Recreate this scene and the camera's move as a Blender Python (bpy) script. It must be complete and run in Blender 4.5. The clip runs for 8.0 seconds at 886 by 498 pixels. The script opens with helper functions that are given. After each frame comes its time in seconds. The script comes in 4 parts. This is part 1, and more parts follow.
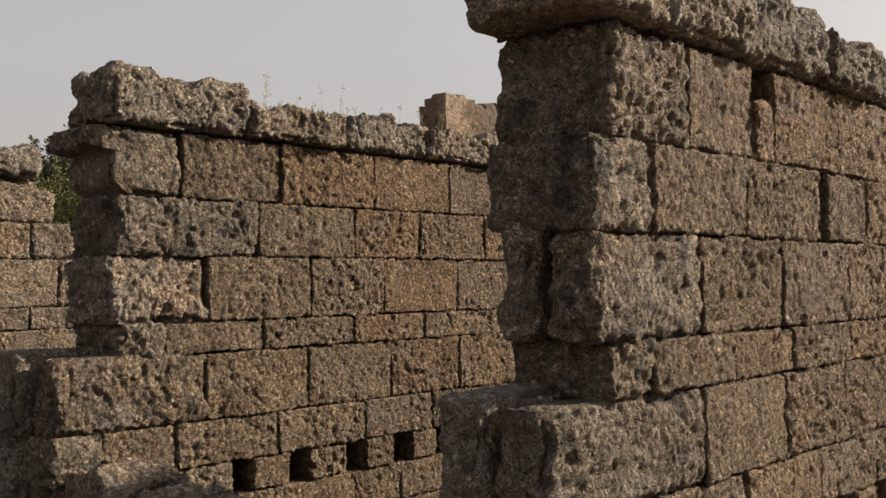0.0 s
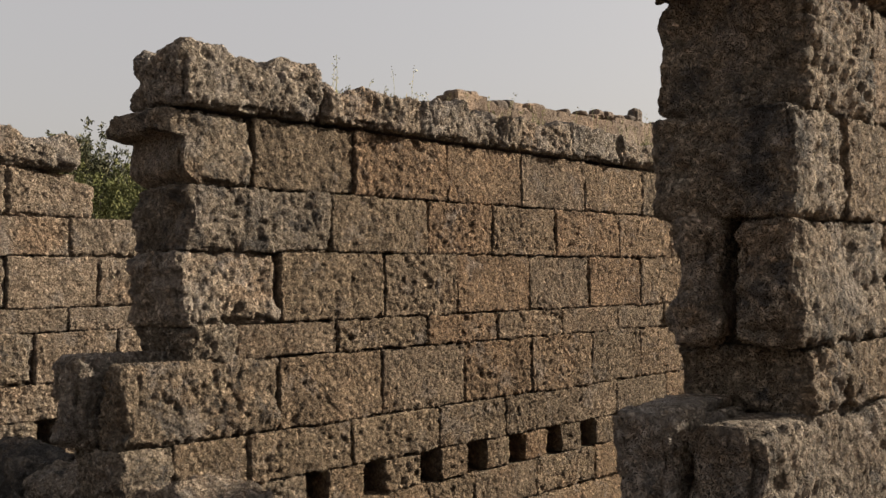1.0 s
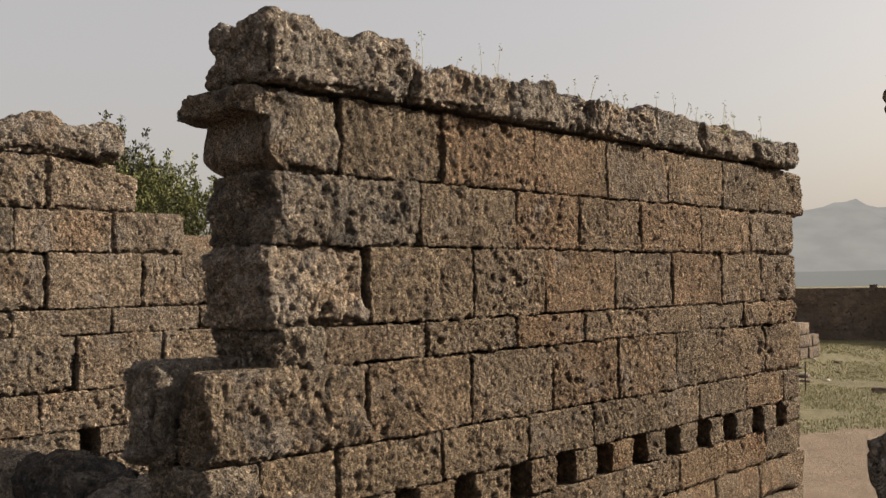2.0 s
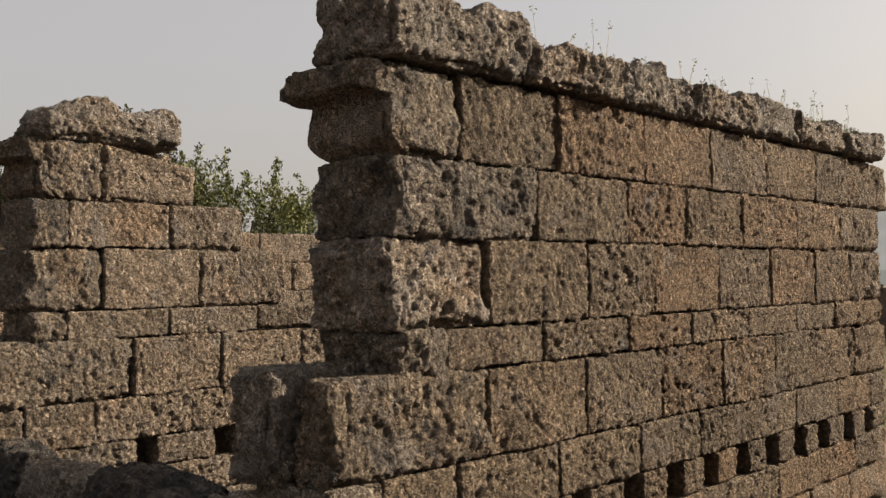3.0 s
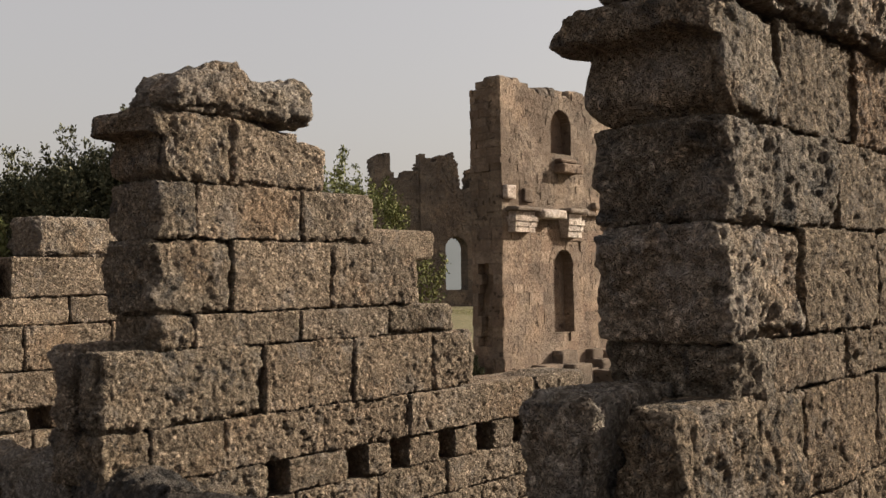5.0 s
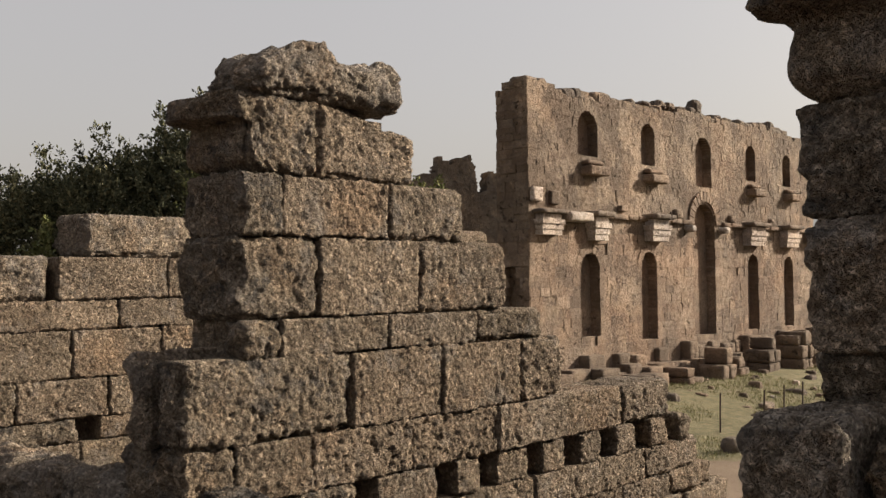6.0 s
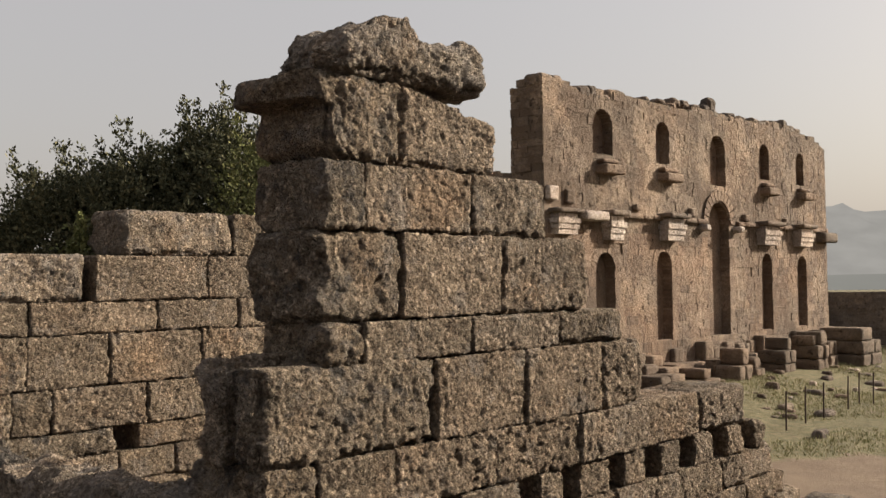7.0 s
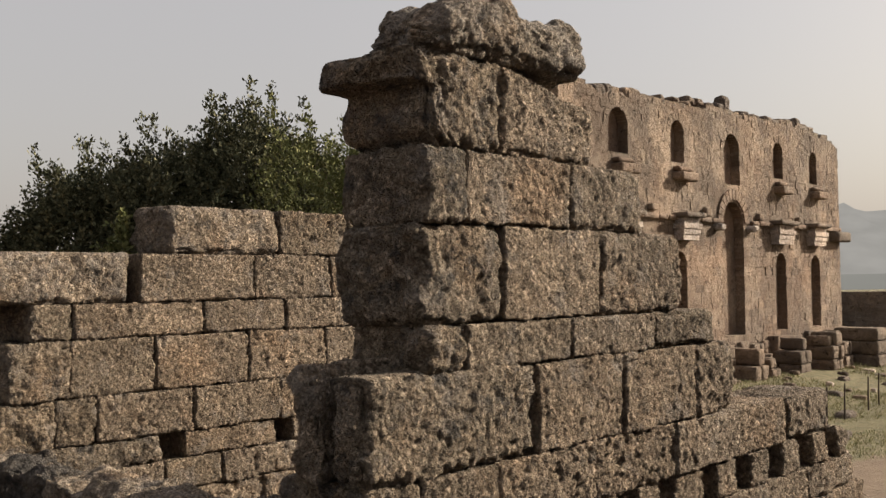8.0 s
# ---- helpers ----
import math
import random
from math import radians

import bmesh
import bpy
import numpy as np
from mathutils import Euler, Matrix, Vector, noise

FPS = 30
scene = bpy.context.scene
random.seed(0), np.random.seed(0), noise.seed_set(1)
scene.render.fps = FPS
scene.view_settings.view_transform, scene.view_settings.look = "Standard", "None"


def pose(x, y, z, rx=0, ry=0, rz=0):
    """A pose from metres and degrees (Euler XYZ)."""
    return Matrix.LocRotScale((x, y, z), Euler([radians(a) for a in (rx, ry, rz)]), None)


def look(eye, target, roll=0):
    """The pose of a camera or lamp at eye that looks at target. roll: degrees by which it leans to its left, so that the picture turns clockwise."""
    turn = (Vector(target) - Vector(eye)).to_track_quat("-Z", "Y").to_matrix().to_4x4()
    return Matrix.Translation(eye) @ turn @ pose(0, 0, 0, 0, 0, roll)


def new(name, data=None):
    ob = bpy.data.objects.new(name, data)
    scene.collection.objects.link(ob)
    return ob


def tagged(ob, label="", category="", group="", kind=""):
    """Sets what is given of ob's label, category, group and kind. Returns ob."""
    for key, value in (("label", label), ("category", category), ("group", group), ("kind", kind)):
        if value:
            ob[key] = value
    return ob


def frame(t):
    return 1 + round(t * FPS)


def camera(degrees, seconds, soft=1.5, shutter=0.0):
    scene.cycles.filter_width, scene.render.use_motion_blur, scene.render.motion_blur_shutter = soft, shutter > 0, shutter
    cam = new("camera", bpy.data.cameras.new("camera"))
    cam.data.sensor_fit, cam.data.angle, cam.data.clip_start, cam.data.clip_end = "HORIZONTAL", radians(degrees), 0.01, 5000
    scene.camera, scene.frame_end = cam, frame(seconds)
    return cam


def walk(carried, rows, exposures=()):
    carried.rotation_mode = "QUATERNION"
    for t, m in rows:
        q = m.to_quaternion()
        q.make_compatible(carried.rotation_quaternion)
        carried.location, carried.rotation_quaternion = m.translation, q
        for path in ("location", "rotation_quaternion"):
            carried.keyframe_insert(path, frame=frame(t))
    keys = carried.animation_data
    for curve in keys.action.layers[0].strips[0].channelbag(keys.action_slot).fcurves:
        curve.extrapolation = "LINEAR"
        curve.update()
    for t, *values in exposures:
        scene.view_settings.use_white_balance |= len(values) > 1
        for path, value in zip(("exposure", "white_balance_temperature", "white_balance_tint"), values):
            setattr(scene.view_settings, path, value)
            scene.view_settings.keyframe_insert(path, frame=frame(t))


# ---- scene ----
cam = camera(48.1, 8.0, soft=1.4)
PATH = [
    (0, (8.327, -4.538, 4.958), (6.963, -3.077, 5.025), -0.7),
    (0.5, (7.748, -4.569, 4.949), (6.389, -3.103, 5.017), -0.8),
    (1, (7.172, -4.554, 4.948), (5.811, -3.09, 5.014), -0.8),
    (1.5, (6.516, -4.511, 4.954), (5.158, -3.044, 5.017), -0.9),
    (2.8, (4.985, -4.609, 4.945), (3.631, -3.139, 5.008), -0.8),
    (3, (4.697, -4.64, 4.943), (3.35, -3.163, 5.006), -0.9),
    (3.5, (4.058, -4.7, 4.94), (2.719, -3.216, 5.004), -0.9),
    (4, (3.439, -4.749, 4.942), (2.107, -3.258, 5.005), -1.0),
    (4.5, (2.867, -4.759, 4.945), (1.542, -3.263, 5.01), -0.9),
    (4.7, (2.607, -4.78, 4.962), (1.29, -3.276, 5.021), -0.8),
    (5.8, (1.388, -4.704, 4.948), (0.052, -3.217, 5.016), -0.8),
    (6, (1.108, -4.683, 4.954), (-0.228, -3.196, 5.022), -0.7),
    (6.5, (0.587, -4.649, 4.955), (-0.749, -3.163, 5.023), -0.8),
    (7, (0.094, -4.617, 4.95), (-1.244, -3.131, 5.019), -0.8),
    (7.5, (-0.392, -4.617, 4.956), (-1.731, -3.132, 5.025), -0.8),
    (8, (-0.869, -4.625, 4.948), (-2.208, -3.141, 5.018), -0.9),
]
walk(cam, [(t, look(eye, target, roll)) for t, eye, target, roll in PATH], exposures=[(0, 1.0), (8, 1.0)])

# ---- world, sun, exposure ----
SUN_DIR = Vector((0.45, 0.82, 0.43)).normalized()      # towards the sun
world = bpy.data.worlds.new("hazy_sky")
scene.world = world
world.use_nodes = True
wt = world.node_tree
wt.nodes.clear()
w_out = wt.nodes.new("ShaderNodeOutputWorld")
w_bg = wt.nodes.new("ShaderNodeBackground")
w_sky = wt.nodes.new("ShaderNodeTexSky")
w_sky.sky_type = "NISHITA"
w_sky.sun_disc = False
w_sky.sun_elevation = math.asin(SUN_DIR.z)
w_sky.sun_rotation = math.atan2(SUN_DIR.x, SUN_DIR.y)
w_sky.air_density, w_sky.dust_density, w_sky.ozone_density = 1.0, 6.0, 1.0
w_mul = wt.nodes.new("ShaderNodeVectorMath")
w_mul.operation = "SCALE"
w_mul.inputs["Scale"].default_value = 0.14
w_mix = wt.nodes.new("ShaderNodeMixRGB")
w_mix.inputs["Fac"].default_value = 0.60
w_mix.inputs["Color2"].default_value = (0.66, 0.60, 0.555, 1)     # even haze
wt.links.new(w_sky.outputs["Color"], w_mul.inputs[0])
wt.links.new(w_mul.outputs[0], w_mix.inputs["Color1"])
w_bg.inputs["Strength"].default_value = 0.53
wt.links.new(w_mix.outputs["Color"], w_bg.inputs["Color"])
wt.links.new(w_bg.outputs["Background"], w_out.inputs["Surface"])

sun = new("sun", bpy.data.lights.new("sun", "SUN"))
sun.data.energy, sun.data.angle, sun.data.color = 5.0, radians(1.6), (1.0, 0.87, 0.70)
sun.matrix_world = look((30, 30, 40), Vector((30, 30, 40)) - SUN_DIR)

# ---- materials ----


class Nodes:
    """A small builder for one node material."""

    def __init__(self, name):
        self.m = bpy.data.materials.new(name)
        self.m.use_nodes = True
        self.t = self.m.node_tree
        self.bsdf = self.t.nodes["Principled BSDF"]
        self.bsdf.inputs["Roughness"].default_value = 0.9
        self.bsdf.inputs["Specular IOR Level"].default_value = 0.25

    def put(self, socket, value):
        if isinstance(value, bpy.types.NodeSocket):
            self.t.links.new(value, socket)
        else:
            socket.default_value = value

    def node(self, kind, **inputs):
        n = self.t.nodes.new(kind)
        for k, v in inputs.items():
            self.put(n.inputs[k.replace("_", " ")], v)
        return n

    def noise(self, at, scale, detail=4.0, rough=0.6):
        return self.node("ShaderNodeTexNoise", Vector=at, Scale=scale, Detail=detail, Roughness=rough).outputs["Fac"]

    def cells(self, at, scale, out="Distance", feature="F1"):
        n = self.node("ShaderNodeTexVoronoi", Vector=at, Scale=scale)
        n.feature = feature
        return n.outputs[out]

    def ramp(self, fac, *stops):
        n = self.node("ShaderNodeValToRGB", Fac=fac)
        e = n.color_ramp.elements
        while len(e) < len(stops):
            e.new(0.5)
        for el, (pos, col) in zip(e, stops):
            el.position = pos
            el.color = (*col, 1) if isinstance(col, tuple) else (col, col, col, 1)
        return n.outputs["Color"]

    def mix(self, fac, a, b, blend="MIX"):
        n = self.node("ShaderNodeMixRGB", Fac=fac)
        n.blend_type = blend
        for key, v in (("Color1", a), ("Color2", b)):
            self.put(n.inputs[key], (*v, 1) if isinstance(v, tuple) else v)
        return n.outputs["Color"]

    def math(self, op, a, b=0.0):
        n = self.t.nodes.new("ShaderNodeMath")
        n.operation = op
        self.put(n.inputs[0], a)
        self.put(n.inputs[1], b)
        return n.outputs[0]

    def where(self, spread=7.0):
        """World position, moved by a random step for each object."""
        pos = self.t.nodes.new("ShaderNodeNewGeometry").outputs["Position"]
        rnd = self.t.nodes.new("ShaderNodeObjectInfo").outputs["Random"]
        off = self.node("ShaderNodeCombineXYZ", X=self.math("MULTIPLY", rnd, spread), Y=self.math("MULTIPLY", rnd, spread * 1.7), Z=0.0)
        add = self.t.nodes.new("ShaderNodeVectorMath")
        self.put(add.inputs[0], pos)
        self.put(add.inputs[1], off.outputs[0])
        return add.outputs[0], rnd

    def bump(self, height, distance, strength=1.0, onto=None):
        n = self.node("ShaderNodeBump", Height=height, Distance=distance, Strength=strength)
        if onto is not None:
            self.put(n.inputs["Normal"], onto)
        return n.outputs["Normal"]

    def done(self, colour, normal=None, weathered=1.0, warm=1.0):
        if weathered < 1:
            colour = self.mix(1.0, colour, (weathered * (1 + 0.06 * warm), weathered * (1 - 0.03 * warm), weathered * (1 - 0.07 * warm)), "MULTIPLY")
        self.put(self.bsdf.inputs["Base Color"], (*colour, 1) if isinstance(colour, tuple) else colour)
        if normal is not None:
            self.put(self.bsdf.inputs["Normal"], normal)
        return self.m


def conglomerate(name, tones, lichen, weathered=0.50, warm=0.3, black=0.0):
    """Coarse natural concrete of pebbles in brown cement; lichen: how much grey crust grows on it, black: how much dark crust."""
    b = Nodes(name)
    at, rnd = b.where()
    base = b.ramp(rnd, *tones)
    warp = b.node("ShaderNodeTexNoise", Vector=at, Scale=14.0, Detail=3.0)
    bent = b.t.nodes.new("ShaderNodeVectorMath")
    bent.operation = "MULTIPLY_ADD"
    b.put(bent.inputs[0], warp.outputs["Color"])
    bent.inputs[1].default_value = (0.06, 0.06, 0.06)
    b.put(bent.inputs[2], at)
    peb = b.node("ShaderNodeTexVoronoi", Vector=bent.outputs[0], Scale=30.0)
    tone = b.node("ShaderNodeSeparateColor", Color=peb.outputs["Color"])
    # pebbles of every tone, a few of them pale limestone, set in darker cement
    gravel = b.ramp(tone.outputs[0], (0.0, 0.70), (0.30, 0.88), (0.70, 1.04), (0.90, 1.24), (0.98, (1.66, 1.68, 1.72)))
    base = b.mix(1.0, base, gravel, "MULTIPLY")
    fine = b.node("ShaderNodeTexVoronoi", Vector=bent.outputs[0], Scale=85.0)
    tone2 = b.node("ShaderNodeSeparateColor", Color=fine.outputs["Color"])
    base = b.mix(0.8, base, b.mix(1.0, base, b.ramp(tone2.outputs[1], (0.1, 0.66), (0.6, 1.0), (0.95, 1.34)), "MULTIPLY"))
    # shade of the gaps between pebbles is put into the cement colour
    base = b.mix(b.ramp(peb.outputs["Distance"], (0.42, 0.0), (0.74, 0.8)), base, b.mix(1.0, base, (0.52, 0.48, 0.45), "MULTIPLY"))
    clots = b.noise(at, 6.0, 8.0, 0.75)
    base = b.mix(b.ramp(clots, (0.37, 1.0), (0.46, 0.0)), base, b.mix(1.0, base, (0.50, 0.48, 0.46), "MULTIPLY"))
    base = b.mix(b.ramp(clots, (0.52, 0.0), (0.66, 0.7)), base, b.mix(1.0, base, (1.46, 1.44, 1.42), "MULTIPLY"))
    specks = b.noise(at, 17.0, 6.0, 0.72)
    base = b.mix(b.ramp(specks, (0.36, 1.0), (0.44, 0.0)), base, b.mix(1.0, base, (0.58, 0.55, 0.53), "MULTIPLY"))
    base = b.mix(b.ramp(specks, (0.53, 0.0), (0.62, 0.8)), base, b.mix(1.0, base, (1.36, 1.37, 1.38), "MULTIPLY"))
    blot = b.noise(at, 1.5, 6.0, 0.62)
    base = b.mix(b.ramp(blot, (0.42, 0.0), (0.66, 0.85)), base, b.mix(1.0, base, (0.64, 0.64, 0.64), "MULTIPLY"))
    rust = b.noise(at, 1.1, 5.0, 0.65)
    base = b.mix(b.ramp(rust, (0.54, 0.0), (0.68, 0.6)), base, b.mix(1.0, base, (1.04, 0.88, 0.74), "MULTIPLY"))
    crust = b.ramp(b.noise(at, 2.6, 9.0, 0.74), (0.60 - 0.2 * lichen, 0.0), (0.68 - 0.2 * lichen, 0.85))
    film = b.ramp(b.noise(at, 15.0, 7.0, 0.78), (0.36, (0.12, 0.11, 0.10)), (0.50, (0.28, 0.255, 0.23)), (0.62, (0.50, 0.47, 0.43)), (0.70, (0.70, 0.67, 0.63)))
    base = b.mix(crust, base, b.mix(0.35, film, base))
    if black > 0:
        soot = b.ramp(b.noise(at, 3.9, 9.0, 0.72), (0.60 - 0.25 * black, 0.0), (0.70 - 0.25 * black, 0.9))
        base = b.mix(soot, base, b.ramp(b.noise(at, 19.0, 7.0, 0.75), (0.40, (0.035, 0.034, 0.033)), (0.58, (0.11, 0.105, 0.10)), (0.70, (0.30, 0.29, 0.275))))
    n1 = b.bump(b.math("SUBTRACT", 1.0, peb.outputs["Distance"]), 0.075, 1.0)
    n2 = b.bump(b.math("SUBTRACT", 1.0, fine.outputs["Distance"]), 0.024, 1.0, n1)
    pits = b.ramp(b.noise(bent.outputs[0], 24.0, 5.0, 0.65), (0.34, 0.0), (0.46, 1.0))
    n2 = b.bump(pits, 0.014, 1.0, n2)
    n2 = b.bump(b.noise(at, 90.0, 5.0, 0.75), 0.010, 0.9, n2)
    return b.done(base, n2, weathered, warm)


WORN = conglomerate("worn_conglomerate", ((0.0, (0.33, 0.285, 0.225)), (0.5, (0.40, 0.34, 0.26)), (1.0, (0.37, 0.30, 0.215))), 0.38, 0.72, 0.5, 0.30)
STONE = conglomerate("conglomerate", ((0.0, (0.35, 0.29, 0.215)), (0.25, (0.46, 0.385, 0.30)), (0.5, (0.39, 0.325, 0.25)), (0.75, (0.47, 0.385, 0.29)), (1.0, (0.42, 0.335, 0.245))), 0.34, 0.72, 0.45)
BROWN = conglomerate("brown_conglomerate", ((0.0, (0.29, 0.24, 0.17)), (0.25, (0.39, 0.32, 0.225)), (0.5, (0.33, 0.275, 0.205)), (0.75, (0.40, 0.31, 0.205)), (1.0, (0.38, 0.275, 0.175))), 0.26, 0.68, 0.95)
CRUSTED = conglomerate("lichen_covered_conglomerate", ((0.0, (0.33, 0.29, 0.235)), (0.5, (0.38, 0.33, 0.265)), (1.0, (0.40, 0.33, 0.25))), 0.58, 0.90, 0.4, 0.2)
BLACKENED = conglomerate("black_crusted_conglomerate", ((0.0, (0.27, 0.235, 0.19)), (1.0, (0.33, 0.28, 0.22))), 0.6, 0.66, 0.4, 0.75)


def ashlar(name, tones, patch, weathered=0.54, stain=0.44):
    """Dressed limestone, each block of its own tone, with remains of render."""
    b = Nodes(name)
    pos = b.t.nodes.new("ShaderNodeNewGeometry")
    at = pos.outputs["Position"]
    obj = b.t.nodes.new("ShaderNodeObjectInfo").outputs["Random"]
    rnd = b.math("FRACT", b.math("ADD", pos.outputs["Random Per Island"], obj))
    base = b.ramp(rnd, *tones)
    base = b.mix(b.ramp(b.noise(at, 0.33, 7.0, 0.65), (0.50, 0.0), (0.56, patch)), base, (0.62, 0.51, 0.39))
    base = b.mix(b.ramp(b.noise(at, 0.21, 7.0, 0.7), (stain, 0.0), (stain + 0.13, 0.85)), base, b.mix(1.0, base, (0.52, 0.54, 0.58), "MULTIPLY"))
    base = b.mix(b.ramp(b.noise(at, 0.13, 5.0, 0.6), (0.47, 0.0), (0.58, 0.7)), base, b.mix(1.0, base, (1.06, 0.95, 0.87), "MULTIPLY"))
    base = b.mix(b.ramp(b.noise(at, 1.5, 7.0, 0.72), (0.52, 0.0), (0.70, 0.75)), base, (0.17, 0.135, 0.105))
    base = b.mix(b.ramp(b.noise(at, 7.0, 5.0, 0.7), (0.35, 0.65), (0.58, 0.0)), base, (0.19, 0.145, 0.105))
    # small pits: one mask sinks them and paints their shade into the colour
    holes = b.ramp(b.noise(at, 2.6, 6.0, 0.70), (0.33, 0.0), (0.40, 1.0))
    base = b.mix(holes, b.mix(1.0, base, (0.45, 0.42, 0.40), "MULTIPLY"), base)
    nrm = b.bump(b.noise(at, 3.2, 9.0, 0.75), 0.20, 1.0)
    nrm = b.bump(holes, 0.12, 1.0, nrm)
    return b.done(base, nrm, weathered, 0.9)


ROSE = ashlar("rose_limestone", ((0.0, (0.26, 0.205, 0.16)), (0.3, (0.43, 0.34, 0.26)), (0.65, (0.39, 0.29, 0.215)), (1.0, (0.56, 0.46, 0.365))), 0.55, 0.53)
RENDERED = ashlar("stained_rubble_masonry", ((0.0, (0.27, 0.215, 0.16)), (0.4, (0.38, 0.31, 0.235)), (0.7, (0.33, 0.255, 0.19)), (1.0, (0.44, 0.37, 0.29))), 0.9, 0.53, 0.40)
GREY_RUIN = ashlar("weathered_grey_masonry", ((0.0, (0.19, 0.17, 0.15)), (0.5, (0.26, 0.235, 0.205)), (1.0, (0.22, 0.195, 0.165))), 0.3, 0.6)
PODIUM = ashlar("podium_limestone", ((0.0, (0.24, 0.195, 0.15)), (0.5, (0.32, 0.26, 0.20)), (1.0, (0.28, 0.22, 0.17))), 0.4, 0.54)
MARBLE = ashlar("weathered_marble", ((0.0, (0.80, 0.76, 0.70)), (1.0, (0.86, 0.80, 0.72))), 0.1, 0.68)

b = Nodes("dry_ground")
at = b.t.nodes.new("ShaderNodeNewGeometry").outputs["Position"]
soil = b.ramp(b.noise(at, 0.6, 8.0, 0.7), (0.3, (0.21, 0.165, 0.12)), (0.7, (0.29, 0.235, 0.175)))
turf = b.ramp(b.noise(at, 2.2, 8.0, 0.7), (0.3, (0.10, 0.105, 0.055)), (0.5, (0.19, 0.185, 0.10)), (0.7, (0.30, 0.27, 0.17)))
sep = b.node("ShaderNodeSeparateXYZ", Vector=at)
near = b.math("SUBTRACT", b.math("ADD", 57.5, b.math("MULTIPLY", sep.outputs[0], 1.47)), sep.outputs[1])     # trodden earth on the near side of a slanting edge
near = b.math("ADD", near, b.math("MULTIPLY", b.math("SUBTRACT", b.noise(at, 0.35, 6.0), 0.5), 12.0))
bare = b.ramp(b.noise(at, 0.22, 7.0, 0.7), (0.60, 0.0), (0.68, 0.7))
path = b.math("MAXIMUM", b.ramp(near, (0.0, 0.0), (1.0, 1.0)), bare)
EARTH = b.done(b.mix(path, turf, soil), b.bump(b.noise(at, 3.0, 8.0, 0.75), 0.15), 0.62)


def leafage(name, *tones):
    b = Nodes(name)
    rnd = b.t.nodes.new("ShaderNodeNewGeometry").outputs["Random Per Island"]
    b.bsdf.inputs["Roughness"].default_value = 0.7
    b.bsdf.inputs["Specular IOR Level"].default_value = 0.08
    return b.done(b.ramp(rnd, *tones))


LEAF = leafage("mastic_leaves", (0.0, (0.040, 0.044, 0.027)), (0.6, (0.072, 0.076, 0.043)), (1.0, (0.17, 0.158, 0.09)))
LEAF_OLIVE = leafage("olive_leaves", (0.0, (0.075, 0.085, 0.034)), (0.6, (0.13, 0.14, 0.055)), (1.0, (0.21, 0.205, 0.085)))
STRAW = leafage("dry_grass", (0.0, (0.14, 0.15, 0.06)), (0.5, (0.24, 0.235, 0.115)), (1.0, (0.40, 0.34, 0.215)))
b = Nodes("bark")
at = b.t.nodes.new("ShaderNodeNewGeometry").outputs["Position"]
BARK = b.done(b.ramp(b.noise(at, 12.0), (0.3, (0.09, 0.07, 0.05)), (0.7, (0.17, 0.14, 0.11))), b.bump(b.noise(at, 30.0), 0.02))
b = Nodes("rusty_iron")
at = b.t.nodes.new("ShaderNodeNewGeometry").outputs["Position"]
b.bsdf.inputs["Roughness"].default_value = 0.7
IRON = b.done(b.ramp(b.noise(at, 8.0), (0.3, (0.035, 0.03, 0.026)), (0.7, (0.08, 0.05, 0.035))))


# Backdrop hills glow: the haze of distance is put into their emission colour.
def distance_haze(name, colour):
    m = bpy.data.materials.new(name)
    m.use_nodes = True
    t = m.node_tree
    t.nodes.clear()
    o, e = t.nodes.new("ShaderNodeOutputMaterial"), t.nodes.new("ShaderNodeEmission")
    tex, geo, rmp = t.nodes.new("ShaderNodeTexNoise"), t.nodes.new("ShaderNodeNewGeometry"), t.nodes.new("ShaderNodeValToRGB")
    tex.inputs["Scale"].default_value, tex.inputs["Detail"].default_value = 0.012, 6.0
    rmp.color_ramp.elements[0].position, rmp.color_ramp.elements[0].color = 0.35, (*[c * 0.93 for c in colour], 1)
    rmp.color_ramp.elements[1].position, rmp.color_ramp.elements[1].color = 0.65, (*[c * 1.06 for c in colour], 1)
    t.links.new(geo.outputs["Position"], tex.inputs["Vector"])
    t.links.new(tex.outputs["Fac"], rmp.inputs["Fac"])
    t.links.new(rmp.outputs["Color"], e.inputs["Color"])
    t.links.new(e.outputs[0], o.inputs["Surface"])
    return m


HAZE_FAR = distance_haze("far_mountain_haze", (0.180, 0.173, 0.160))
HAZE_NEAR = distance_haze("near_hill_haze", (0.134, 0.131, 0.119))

# ---- mesh tools ----


def ease(x, a, c):
    t = np.clip((x - a) / (c - a), 0, 1)
    return t * t * (3 - 2 * t)


def lattice(i, j, k, s):
    """A fixed random number from 0 to 1 for each whole-number place."""
    with np.errstate(over="ignore"):
        h = i.astype(np.uint32) * np.uint32(374761393) + j.astype(np.uint32) * np.uint32(668265263) + k.astype(np.uint32) * np.uint32(1442695041) + np.uint32(s * 7919 + 17)
        h = (h ^ (h >> np.uint32(13))) * np.uint32(1274126177)
        h = (h ^ (h >> np.uint32(16))) * np.uint32(2246822519)
        h = h ^ (h >> np.uint32(15))
    return h.astype(np.float64) / 4294967295.0


def lumps(p, size, s=0):
    """Smooth noise from -1 to 1, with bumps about size metres across."""
    q = p / size + 500.0
    c = np.floor(q).astype(np.int64)
    f = q - c
    f = f * f * (3 - 2 * f)
    out = 0.0
    for a in (0, 1):
        for d in (0, 1):
            for e in (0, 1):
                w = (f[:, 0] if a else 1 - f[:, 0]) * (f[:, 1] if d else 1 - f[:, 1]) * (f[:, 2] if e else 1 - f[:, 2])
                out = out + w * lattice(c[:, 0] + a, c[:, 1] + d, c[:, 2] + e, s)
    return out * 2 - 1


